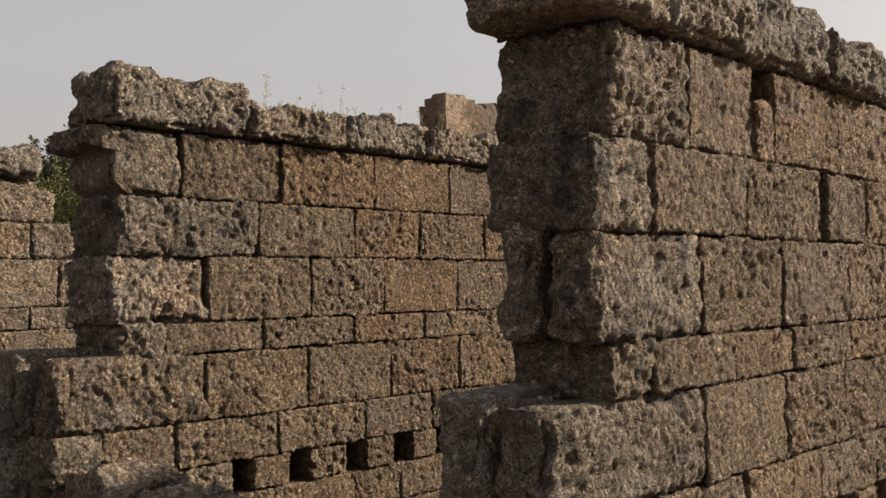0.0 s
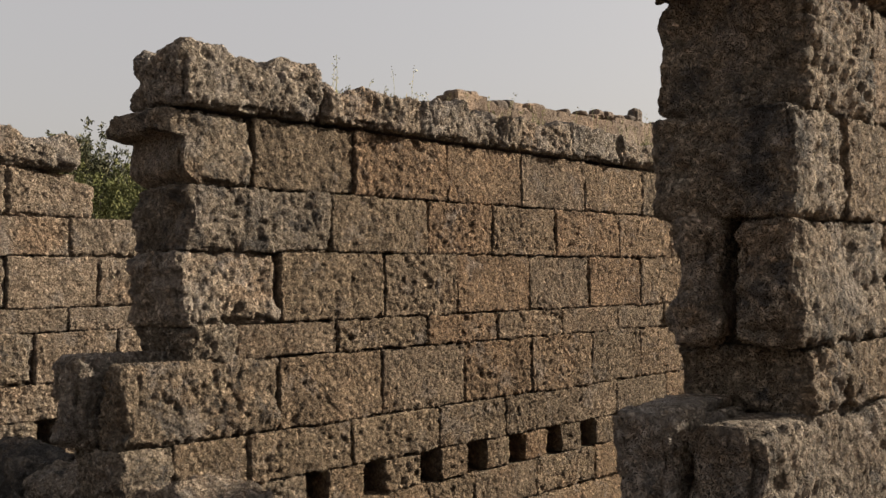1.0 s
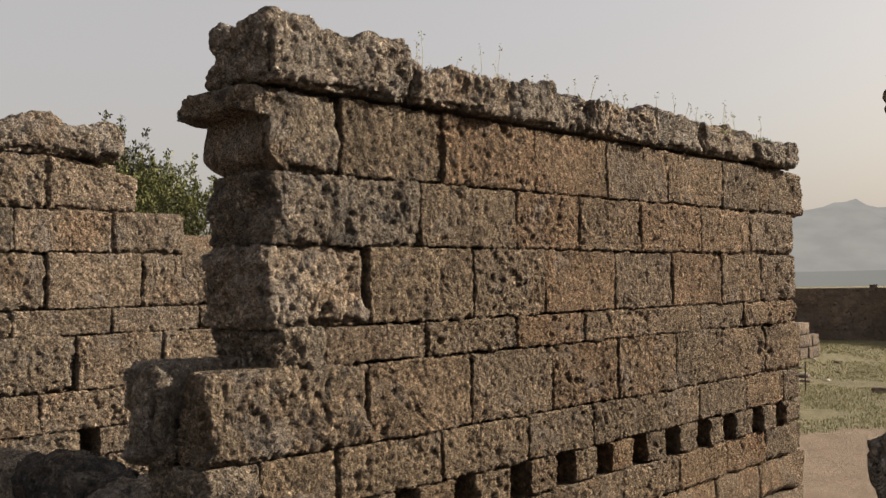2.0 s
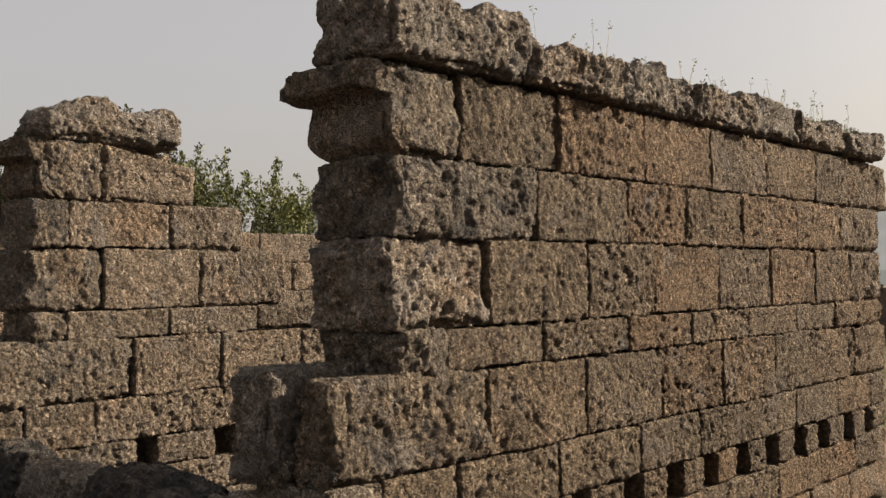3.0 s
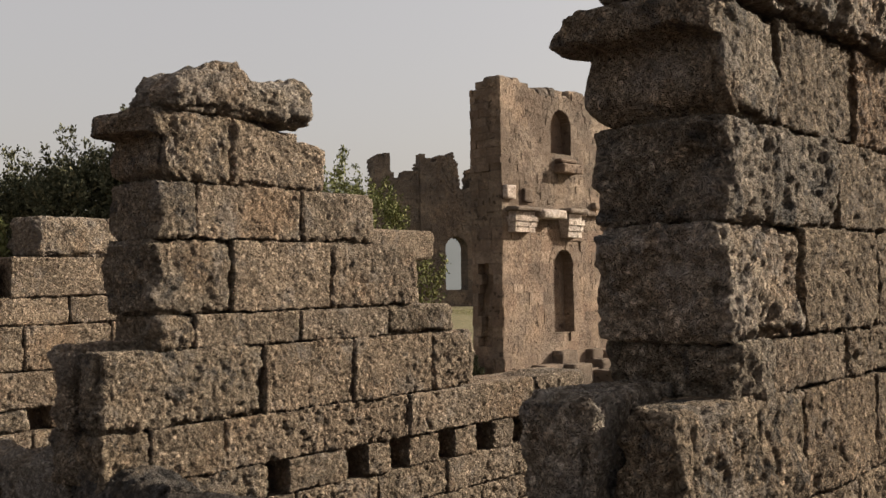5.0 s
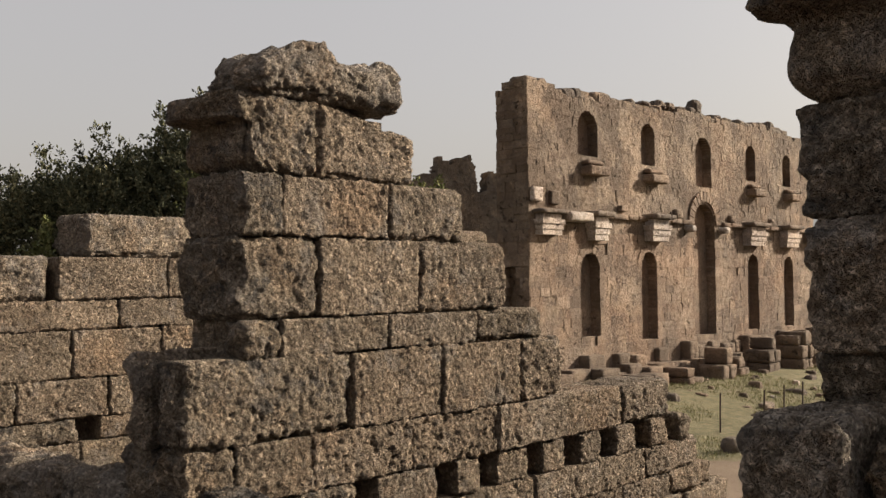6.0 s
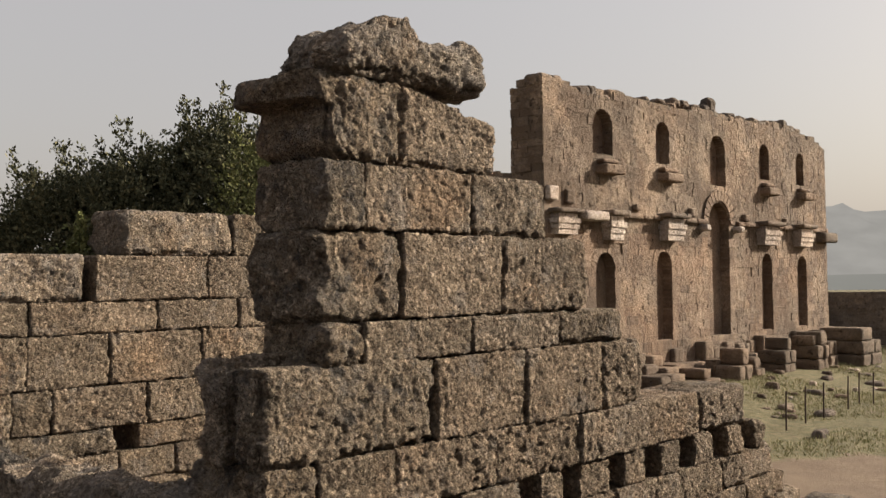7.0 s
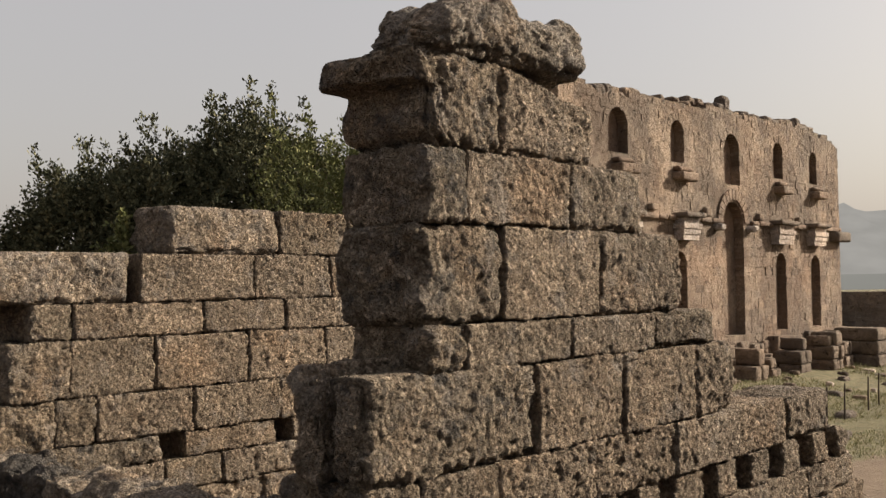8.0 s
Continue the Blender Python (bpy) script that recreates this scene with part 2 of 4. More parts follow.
def pebbles(p, size, s=0):
    """Distance to the nearest pebble's middle, in pebble sizes."""
    q = p / size + 500.0
    c = np.floor(q).astype(np.int64)
    best = np.full(len(p), 9.0)
    for a in (-1, 0, 1):
        for d in (-1, 0, 1):
            for e in (-1, 0, 1):
                i, j, k = c[:, 0] + a, c[:, 1] + d, c[:, 2] + e
                dx = i + lattice(i, j, k, s) - q[:, 0]
                dy = j + lattice(i, j, k, s + 1) - q[:, 1]
                dz = k + lattice(i, j, k, s + 2) - q[:, 2]
                best = np.minimum(best, dx * dx + dy * dy + dz * dz)
    return np.sqrt(best)


def dome(p, size, s):
    return np.sqrt(np.clip(1 - (pebbles(p, size, s) / 0.95) ** 2, 0, 1))


def mesh_from(name, verts, quads, material, smooth=True):
    me = bpy.data.meshes.new(name)
    verts, quads = np.asarray(verts, dtype=np.float32), np.asarray(quads, dtype=np.int32)
    n, k = quads.shape
    me.vertices.add(len(verts))
    me.vertices.foreach_set("co", verts.ravel())
    me.loops.add(n * k)
    me.loops.foreach_set("vertex_index", quads.ravel())
    me.polygons.add(n)
    me.polygons.foreach_set("loop_start", np.arange(0, n * k, k, dtype=np.int32))
    me.polygons.foreach_set("loop_total", np.full(n, k, dtype=np.int32))
    me.polygons.foreach_set("use_smooth", np.full(n, smooth))
    me.update(calc_edges=True)
    me.materials.append(material)
    return me


def under(name, me, parent, label=""):
    ob = new(name, me)
    ob.parent = parent
    return tagged(ob, label)


def steps(lo, hi, step):
    return np.linspace(lo, hi, max(2, int(round((hi - lo) / step)) + 1))


def shell(cx, cy, cz, skip=()):
    """The surface of a box on a grid: points and quads; skip: sides (axis, end) left open."""
    n = (len(cx), len(cy), len(cz))
    quads = []
    for axis in range(3):
        a, d = (axis + 1) % 3, (axis + 2) % 3
        ia, ib = np.meshgrid(np.arange(n[a] - 1), np.arange(n[d] - 1), indexing="ij")
        for end in (0, 1):
            if (axis, end) in skip:
                continue
            corner = []
            for da, db in ((0, 0), (1, 0), (1, 1), (0, 1)):
                ijk = [None, None, None]
                ijk[axis] = np.full(ia.shape, (n[axis] - 1) * end)
                ijk[a], ijk[d] = ia + da, ib + db
                corner.append(((ijk[0] * n[1] + ijk[1]) * n[2] + ijk[2]).ravel())
            quads.append(np.stack(corner if end else corner[::-1], axis=1))
    ids, inv = np.unique(np.concatenate(quads), return_inverse=True)
    k, j, i = ids % n[2], ids // n[2] % n[1], ids // (n[2] * n[1])
    return np.stack([cx[i], cy[j], cz[k]], axis=1), inv.reshape(-1, 4)


def stone_mesh(lo, hi, step, seed, rough=1.0, r=0.03, chip=1.0, wave=1.0, front=True, material=None, shape=None):
    """A rough block with worn edges between two corners. front: only its +x side is fine, and its back is open."""
    lo, hi = np.array(lo, float), np.array(hi, float)
    if front:
        cx = np.concatenate([np.linspace(lo[0], hi[0] - 0.12, 3), np.linspace(hi[0] - 0.12, hi[0], 5)[1:]])
        skip = ((0, 0),)
    else:
        cx, skip = steps(lo[0], hi[0], step), ()
    p, quads = shell(cx, steps(lo[1], hi[1], step), steps(lo[2], hi[2], step), skip)
    rr = np.minimum(r, (hi - lo) * 0.45)
    core = np.clip(p, lo + rr, hi - rr)
    n = p - core
    n /= np.linalg.norm(n, axis=1)[:, None]
    edge = 1 - np.abs(n).max(axis=1)
    p = core + n * rr
    q = p + np.array([seed * 3.17, seed * 1.31, seed * 0.73])
    d = wave * (0.013 * lumps(q, 0.32, 1) + 0.006 * lumps(q, 0.13, 2))
    if step < 0.05:
        d += rough * 0.034 * (dome(q, 0.052, 3) - 0.6)                                              # pebbles stand out of the cement
        d += rough * 0.044 * (dome(q, 0.105, 31) - 0.65) * np.clip(0.55 + lumps(q, 0.45, 34), 0, 1)     # and larger knobs in places
        d += rough * 0.008 * lumps(q, 0.030, 13)
        d -= rough * 0.050 * np.clip(lumps(q, 0.10, 9) - 0.80, 0, 1)                        # a few hollows
        d -= rough * 0.016 * np.clip(1 - 6 * np.abs(lumps(q, 0.23, 21)), 0, 1) * np.clip(lumps(q, 0.41, 22), 0, 1)      # cracks
        d += chip * edge * 0.06 * lumps(q, 0.070, 23)
    d -= chip * edge * (0.012 + 0.22 * np.clip(lumps(q, 0.21, 5) - 0.08, 0, 1))
    # the hidden sides stay within the block, so that the joints stay open
    d = np.where(np.abs(n[:, 0]) < 0.55, np.minimum(d, -0.002), d) if front else np.where(np.abs(n[:, 2]) > 0.8, np.minimum(d, 0.008), d)
    p = p + n * d[:, None]
    if shape:
        p = shape(p)
    return mesh_from("stone", p, quads, material or STONE)


def crumbled(p):
    """Eats into the free end and the back of a stone."""
    lo, hi = p.min(axis=0), p.max(axis=0)
    near = 1 - ease(p[:, 1], lo[1] + 0.02, lo[1] + 0.30)
    back = 1 - ease(p[:, 0], lo[0] + 0.02, lo[0] + 0.28)
    q = p + 3.1
    bite = 0.055 * lumps(q, 0.24, 61) + 0.035 * lumps(q, 0.10, 62) + 0.010 * lumps(q, 0.045, 63)
    p[:, 1] += near * (0.03 + bite)
    p[:, 0] += back * (0.03 + 0.06 * lumps(q, 0.27, 64) + 0.035 * lumps(q, 0.11, 65))
    return p


def crag(p):
    """A broken, knobbly upper side."""
    lo, hi = p.min(axis=0), p.max(axis=0)
    t = ease(p[:, 2], lo[2] + 0.05, hi[2])
    flat = p * np.array([1, 1, 0.3])
    p[:, 2] += t * (0.085 * lumps(flat, 0.34, 71) + 0.06 * lumps(flat, 0.15, 72) + 0.022 * lumps(flat, 0.06, 73))
    p[:, 0] += t * 0.05 * lumps(p, 0.22, 74)
    return crumbled(p)


SEED = [0]


def block(parent, lo, hi, step=0.02, name="stone_block", label="", **how):
    SEED[0] += 1
    return under(name, stone_mesh(lo, hi, step, SEED[0], **how), parent, label)


def boxes_mesh(name, boxes, material):
    """Plain boxes (lo, hi) joined into one mesh."""
    v, f = [], []
    for lo, hi in boxes:
        o = len(v)
        v += [(x, y, z) for x in (lo[0], hi[0]) for y in (lo[1], hi[1]) for z in (lo[2], hi[2])]
        f += [[o + a for a in q] for q in ((0, 1, 3, 2), (4, 6, 7, 5), (0, 4, 5, 1), (2, 3, 7, 6), (0, 2, 6, 4), (1, 5, 7, 3))]
    return mesh_from(name, v, f, material, smooth=False)


# ---- ground ----


def ground_height(x, y):
    """Street level in front of the walls, falling to the open square behind them."""
    z = 1.4 - 3.5 * ease(y, 3, 25)
    z = z + (2.7 - 1.4) * (1 - ease(y, -0.6, 0.6)) + 0.6 * (1 - ease(y, -5, -1.2))
    z = z + 2.6 * ease(-x, 11.5, 16) * (1 - ease(y, 12, 28))
    z = z + 0.8 * ease(-x, 21, 28) * ease(y, 26, 40) + 2.9 * ease(-x, 36, 80)
    return z


far = np.array([110, 150, 220, 340, 560, 900, 1500, 2600, 4200.0])
gx = np.concatenate([-100 - far[::-1] + 10, np.arange(-90, -30, 1.5), np.arange(-30, 12, 0.5), np.arange(12, 60, 4.0), far - 40])
gy = np.concatenate([-far[::-1] + 60, np.arange(-40, -8, 2.0), np.arange(-8, 8, 0.4), np.arange(8, 64, 0.6), np.arange(64, 130, 3.0), far + 40])
X, Y = np.meshgrid(gx, gy, indexing="ij")
flat = np.stack([X.ravel(), Y.ravel(), np.zeros(X.size)], axis=1)
Z = ground_height(X, Y).ravel() + 0.06 * lumps(flat, 2.2, 31) + 0.025 * lumps(flat, 0.7, 32)
I, J = np.meshgrid(np.arange(len(gx) - 1), np.arange(len(gy) - 1), indexing="ij")
idx = (I * len(gy) + J).ravel()
quads = np.stack([idx, idx + len(gy), idx + len(gy) + 1, idx + 1], axis=1)
ground = tagged(new("ground", mesh_from("ground", np.stack([flat[:, 0], flat[:, 1], Z], axis=1), quads, EARTH)),
                "dry earth and sparse yellowing grass of the open square", "ground", kind="structure")


def level(x, y):
    return float(ground_height(np.array([float(x)]), np.array([float(y)]))[0])


# ---- parallel ashlar walls ----
THICK = 0.78


def ashlar_wall(name, face, courses, label, foot, detail=0.018, material=None):
    """A wall along y whose seen face stands at x = face. courses: (bottom, top, joints, options)."""
    core = []
    for z0, z1, ys, how in courses:
        core.append(((face - 0.50, ys[0] + 0.35, z0 - 0.01), (face - 0.30, ys[-1] - 0.12, z1 - 0.03)))
    y0, y1 = min(c[2][0] for c in courses[-2:]), max(c[2][-1] for c in courses[-2:])
    core.append(((face - THICK, y0 + 0.05, foot - 0.3), (face - 0.03, y1 - 0.05, courses[-1][0] - 0.012)))
    wall = tagged(new(name, boxes_mesh(name, core, STONE)), label, "wall", kind="structure")
    rng = random.Random(name)
    for z0, z1, ys, how in courses:
        gaps = how.get("gaps", ())
        step = detail if z1 > 2.5 else 0.06
        for n, (a, c) in enumerate(zip(ys, ys[1:])):
            if n in gaps:
                continue
            first = n == 0 and how.get("end", True)
            proud = rng.uniform(-0.012, 0.015)
            top = z1 - 0.002 + how.get("tops", {}).get(n, 0.0)
            rough = rng.choice((0.8, 0.95, 1.1, 1.3))
            s = step if a < 5.5 else step * 1.5
            lo = [face - 0.42, a + 0.004, z0 + 0.004]
            hi = [face + proud, c - 0.004, top - 0.002]
            if first:
                twin = how.get("twin")
                if twin:
                    block(wall, [face - twin[0], *lo[1:]], hi, s, front=False, rough=1.2, r=0.07, chip=2.0, wave=2.4, material=WORN, shape=crumbled)
                    block(wall, [face - twin[3], lo[1] + twin[2], lo[2]], [face - twin[1], hi[1], hi[2] + 0.07], s, front=False, rough=1.2, r=0.07, chip=2.0, wave=2.4, material=CRUSTED, shape=crumbled)
                else:
                    x0 = face - THICK - how.get("wide", 0.0)
                    block(wall, [x0, *lo[1:]], hi, s, front=False, rough=rough, r=how.get("r", 0.035), chip=how.get("chip", 1.0), wave=2.6, shape=how.get("shape", crumbled), material=how.get("mat", WORN))
                continue
            last = n == len(ys) - 2
            block(wall, lo if not last else [face - THICK, *lo[1:]], hi, s, front=not last, material=material, rough=rough, r=0.020 if not last else 0.06, chip=0.8 if not last else 1.4, wave=1.0 if not last else 2.5,
                  shape=how.get("last") if last else None)
            if not last:
                block(wall, [face - THICK, *lo[1:]], [face - 0.425, *hi[1:]], 0.12, front=False, r=0.03)
    return wall


def cap_stones(wall, face, bounds, z0, tops, step=0.018, over=0.11, back=0.0):
    rng = random.Random(len(bounds))
    for n, ((a, c), top) in enumerate(zip(zip(bounds, bounds[1:]), tops)):
        x0 = face - THICK + 0.02 - (back if n == 0 else 0)
        block(wall, [x0, a + 0.004, z0 + 0.025], [face + over + rng.uniform(-0.03, 0.03), c - 0.004, top], step if a < 5 else step * 1.5, "cap_stone", front=False,
              rough=1.5, r=0.07, chip=2.0, wave=2.6, material=CRUSTED, shape=crag)


def hole_course(holes, start, stop):
    """Joints of a course with beam holes, and which of its fields are holes."""
    ys, gaps = [start], []
    for a, c in holes:
        gaps.append(len(ys))
        ys += [a, c]
    return ys + [stop], gaps


def ledge(p):
    """The first block below the caps: a broken moulding runs round its end, and the stone below it is cut back."""
    lo, hi = p.min(axis=0), p.max(axis=0)
    z, base = p[:, 2], lo[2]
    cut = ease(z + 0.035 * lumps(p, 0.16, 6), base + 0.41, base + 0.46)
    belly = 1 - 0.12 * np.sin(np.clip((z - base) / 0.36, 0, 1) * math.pi) + 0.35 * np.clip(1 - (z - base) / 0.12, 0, 1)
    corner = 1 - ease(hi[0] - p[:, 0], 0.0, 0.26)                 # the moulding has broken off at the face side
    off = p[:, 1] - lo[1]
    p[:, 1] += np.clip(0.24 * np.maximum((1 - cut) * belly, 0.65 * corner) - 0.55 * off, 0, None)
    off = p[:, 0] - lo[0]
    p[:, 0] += (1 - cut) * np.clip(0.21 * belly - 0.55 * off, 0, None)
    knob = cut * (1 - ease(p[:, 0], lo[0], lo[0] + 0.3))
    p[:, 2] -= knob * 0.10 * ease(z, base + 0.45, hi[2])
    return crumbled(p)


def sag(amount):
    def bend(p):
        t = ease(p[:, 1], p[:, 1].min() + 0.15, p[:, 1].max())
        z0 = p[:, 2].min()
        p[:, 2] -= amount * t * (p[:, 2] - z0) / (p[:, 2].max() - z0)
        return p
    return bend


def taper(p):
    """A broken end stone, narrower at the back and rounded below."""
    z = (p[:, 2] - p[:, 2].min()) / (p[:, 2].max() - p[:, 2].min())
    back = np.clip(1 - (p[:, 0] - p[:, 0].min()) / 0.6, 0, 1)
    p[:, 0] += back * 0.14 * (1 - 0.5 * z)
    return crumbled(p)


def saddle(p):
    """A broken stone, high at one end, with a notch in its top."""
    u = (p[:, 1] - p[:, 1].min()) / (p[:, 1].max() - p[:, 1].min())
    k = np.interp(u, [0, 0.10, 0.25, 0.5, 0.55, 0.62, 0.9, 1.0], [0.45, 0.74, 0.94, 1.0, 0.86, 0.84, 0.96, 0.76])
    z0 = p[:, 2].min()
    p[:, 2] = z0 + (p[:, 2] - z0) * k
    return crag(p)


FOOT_B = -2.0
h_ys, h_gap = hole_course([(1.28, 1.53), (1.99, 2.26), (2.78, 3.05), (3.50, 3.81), (4.21, 4.48), (4.92, 5.19), (5.62, 5.92), (6.37, 6.66), (7.03, 7.33), (7.80, 8.10), (8.52, 8.83)], -0.5, 9.4)
wall_2 = ashlar_wall("wall_2", 0.0, [
    (5.80, 6.43, [-0.22, 0.71, 1.90, 3.23, 4.50, 5.77, 7.13, 8.16, 9.62], dict(shape=ledge, wide=0.22, r=0.07, chip=1.8)),
    (5.24, 5.80, [0.0, 1.60, 2.92, 3.96, 5.14, 6.52, 7.85, 9.25], dict(wide=0.02)),
    (4.60, 5.24, [-0.10, 0.99, 2.28, 3.37, 4.64, 5.84, 7.06, 8.14, 9.33], dict(shape=taper, wide=0.08, r=0.10, chip=2.0, mat=CRUSTED)),
    (4.29, 4.60, [0.0, 0.51, 1.66, 2.90, 4.03, 5.25, 6.47, 7.64, 8.80, 9.30], dict()),
    (3.64, 4.29, [-0.62, 0.98, 2.26, 3.48, 4.63, 5.86, 7.01, 8.25, 9.40], dict(twin=(0.34, 0.37, -0.16, 0.80), tops={0: 0.03})),
    (3.20, 3.64, [-0.60, -0.10, 0.64, 1.84, 3.06, 4.14, 5.32, 6.42, 7.66, 8.79, 9.36], dict()),
    (2.87, 3.20, h_ys, dict(gaps=h_gap)),
    (2.45, 2.87, [-0.5, 0.7, 1.8, 2.9, 3.6, 4.7, 5.9, 7.1, 8.2, 9.4], dict()),
    (1.95, 2.45, [-0.5, 0.7, 1.9, 3.5, 4.4, 5.6, 6.8, 8.0, 9.5], dict()),
], "brown conglomerate ashlar wall with a row of square beam holes", FOOT_B, material=BROWN)
cap_stones(wall_2, 0.0, [-0.10, 1.46, 2.72, 3.99, 5.35, 6.48, 7.90, 9.20], 6.43, [6.95, 6.80, 6.81, 6.84, 6.86, 6.82, 6.74], back=-0.03)

h_ys, h_gap = hole_course([(1.3 + 0.72 * k, 1.58 + 0.72 * k) for k in range(11)], -0.5, 9.4)
wall_1 = ashlar_wall("wall_1", 5.19, [
    (5.79, 6.46, [0.20, 1.12, 2.05, 2.34, 3.55, 4.75, 5.9, 7.1, 8.3, 9.5], dict(wide=0.06, r=0.06, chip=1.5, tops={2: -0.24})),
    (5.24, 5.79, [0.0, 0.66, 1.87, 3.13, 3.30, 4.13, 5.3, 6.5, 7.8, 9.2], dict(gaps=(3,))),
    (4.60, 5.24, [-0.02, 1.25, 2.42, 3.67, 4.9, 6.1, 7.3, 8.4, 9.3], dict(twin=(0.32, 0.44, 0.05, 0.68))),
    (4.27, 4.60, [0.16, 0.64, 1.70, 2.59, 3.67, 4.8, 6.0, 7.2, 8.4, 9.3], dict(wide=-0.04)),
    (3.65, 4.27, [-0.45, 1.25, 2.42, 3.52, 4.8, 6.0, 7.2, 8.4, 9.4], dict(twin=(0.36, 0.39, -0.1, 0.74))),
    (3.20, 3.65, [-0.50, 0.60, 1.80, 3.05, 4.2, 5.4, 6.6, 7.8, 9.3], dict()),
    (2.87, 3.20, h_ys, dict(gaps=h_gap)),
    (2.45, 2.87, [-0.5, 0.7, 1.8, 2.9, 3.6, 4.7, 5.9, 7.1, 8.2, 9.4], dict()),
    (1.95, 2.45, [-0.5, 0.7, 1.9, 3.5, 4.4, 5.6, 6.8, 8.0, 9.5], dict()),
], "brown conglomerate ashlar wall with overhanging cap stones and a broken end", FOOT_B, material=BROWN)
cap_stones(wall_1, 5.19, [-0.10, 0.76, 1.88, 3.12, 4.19, 5.4, 6.6, 7.8, 9.1], 6.46, [6.92, 6.88, 6.96, 6.90, 6.86, 6.86, 6.82, 6.80], back=0.14)

h_ys, h_gap = hole_course([(1.12, 1.39), (2.16, 2.44), (2.80, 3.08), (3.57, 3.81), (4.23, 4.54), (4.93, 5.24), (5.68, 6.00), (6.41, 6.70)], -0.45, 7.06)
wall_3 = ashlar_wall("wall_3", -5.17, [
    (5.85, 6.48, [-0.16, 0.77, 1.92], dict(shape=ledge, wide=0.20, r=0.07, chip=1.8, last=sag(0.18))),
    (5.345, 5.85, [-0.04, 0.38, 1.58, 2.62], dict(wide=0.06)),
    (4.68, 5.345, [-0.08, 0.77, 1.97, 3.25], dict(chip=1.8, r=0.07, wide=0.08)),
    (4.37, 4.68, [-0.02, 0.35, 1.56, 2.79, 3.85], dict()),
    (3.72, 4.37, [-0.62, 1.12, 2.26, 3.45, 4.20], dict(twin=(0.34, 0.37, -0.08, 0.58), tops={0: 0.02})),
    (3.26, 3.72, [-0.58, -0.10, 0.67, 1.85, 3.08, 4.30, 5.41, 6.50], dict()),
    (2.93, 3.26, h_ys, dict(gaps=h_gap, last=sag(0.05))),
    (2.55, 2.93, [-0.5, 0.4, 1.5, 2.6, 3.7, 4.9, 5.9, 7.25], dict()),
    (2.25, 2.55, [-0.5, 0.7, 1.9, 3.1, 4.3, 5.4, 6.5, 7.6], dict()),
    (1.75, 2.25, [-0.5, 0.9, 2.1, 3.3, 4.5, 5.7, 6.9, 8.2], dict()),
], "stepped ruin of a brown conglomerate wall with beam holes", FOOT_B)
block(wall_3, [-5.78, 0.04, 6.48], [-5.08, 1.74, 6.95], 0.022, "cap_stone", "long rough boulder lying across the wall top", front=False, rough=1.4, r=0.11, chip=1.6, wave=3.0, material=CRUSTED, shape=saddle)

h_ys, h_gap = hole_course([(1.64, 1.98), (3.33, 3.58), (4.2, 4.5), (5.0, 5.3), (5.8, 6.1), (6.6, 6.9), (7.4, 7.7)], -0.6, 10.6)
wall_4 = ashlar_wall("wall_4", -10.93, [
    (5.35, 5.92, [1.74, 3.41, 4.55, 5.80, 7.20, 8.48, 9.98], dict(r=0.09, mat=CRUSTED)),
    (4.79, 5.35, [-0.75, 1.26, 1.40, 3.00, 4.26, 5.50, 6.70, 8.00, 9.40], dict(gaps=(1,), r=0.08, mat=CRUSTED)),
    (4.40, 4.79, [0.08, 0.61, 2.26, 3.48, 4.61, 5.80, 7.00, 8.20, 9.50], dict()),
    (3.78, 4.40, [-0.15, 0.57, 1.60, 2.90, 4.14, 5.40, 6.60, 7.80, 9.00, 10.10], dict()),
    (3.27, 3.78, [-0.60, 0.39, 0.87, 2.10, 3.38, 4.60, 5.80, 7.00, 8.20, 9.50, 10.9], dict()),
    (2.97, 3.27, h_ys, dict(gaps=h_gap)),
    (2.60, 2.97, [-0.5, 0.5, 1.7, 2.5, 3.3, 4.5, 5.7, 6.9, 8.1, 9.3, 10.9], dict()),
    (2.20, 2.60, [-0.5, 0.7, 1.9, 3.1, 4.3, 5.4, 6.5, 7.6, 9.0, 10.8, 12.4, 13.9], dict()),
], "long low conglomerate wall in front of bushes", FOOT_B, detail=0.026)

# low cross wall between the ends of the others
front_core = [((-13.2, -0.3, -0.2), (-0.9, 0.5, 3.0)), ((0.1, -0.3, -0.2), (4.3, 0.5, 3.0))]
wall_5 = tagged(new("wall_5", boxes_mesh("wall_5", front_core, STONE)), "low worn cross wall with lichen on its broken top", "wall", kind="structure")
rng = random.Random(5)
for x, stop in ((-13.3, -0.8), (0.06, 4.36)):
    while x < stop - 0.1:
        x1 = x + rng.uniform(1.0, 1.5)
        if stop - x1 < 0.5:
            x1 = stop
        top = 3.33 + rng.uniform(-0.05, 0.05)
        block(wall_5, [x + 0.005, -0.56, 2.82], [x1 - 0.005, 0.02 + rng.uniform(-0.08, 0.08), top], 0.027, front=False, rough=1.7, r=0.08, chip=1.8, wave=2.2, material=rng.choice((CRUSTED, CRUSTED, BLACKENED)), shape=crag)
        block(wall_5, [x + 0.15, 0.12, 2.72], [x1 + (0.12 if x1 < stop else 0), 0.75 + rng.uniform(-0.1, 0.1), 3.08 + rng.uniform(-0.06, 0.04)], 0.027, front=False, rough=1.4, r=0.08, chip=1.8, wave=2.0, material=WORN, shape=crag)
        block(wall_5, [x + 0.01, -0.54, 2.2], [x1 - 0.01, 0.10, 2.81], 0.05, front=False, r=0.05)
        x = x1

# ---- monumental fountain facade ----
FX, FY0, FY1, FZ0 = -31.0, 38.0, 77.0, -1.6
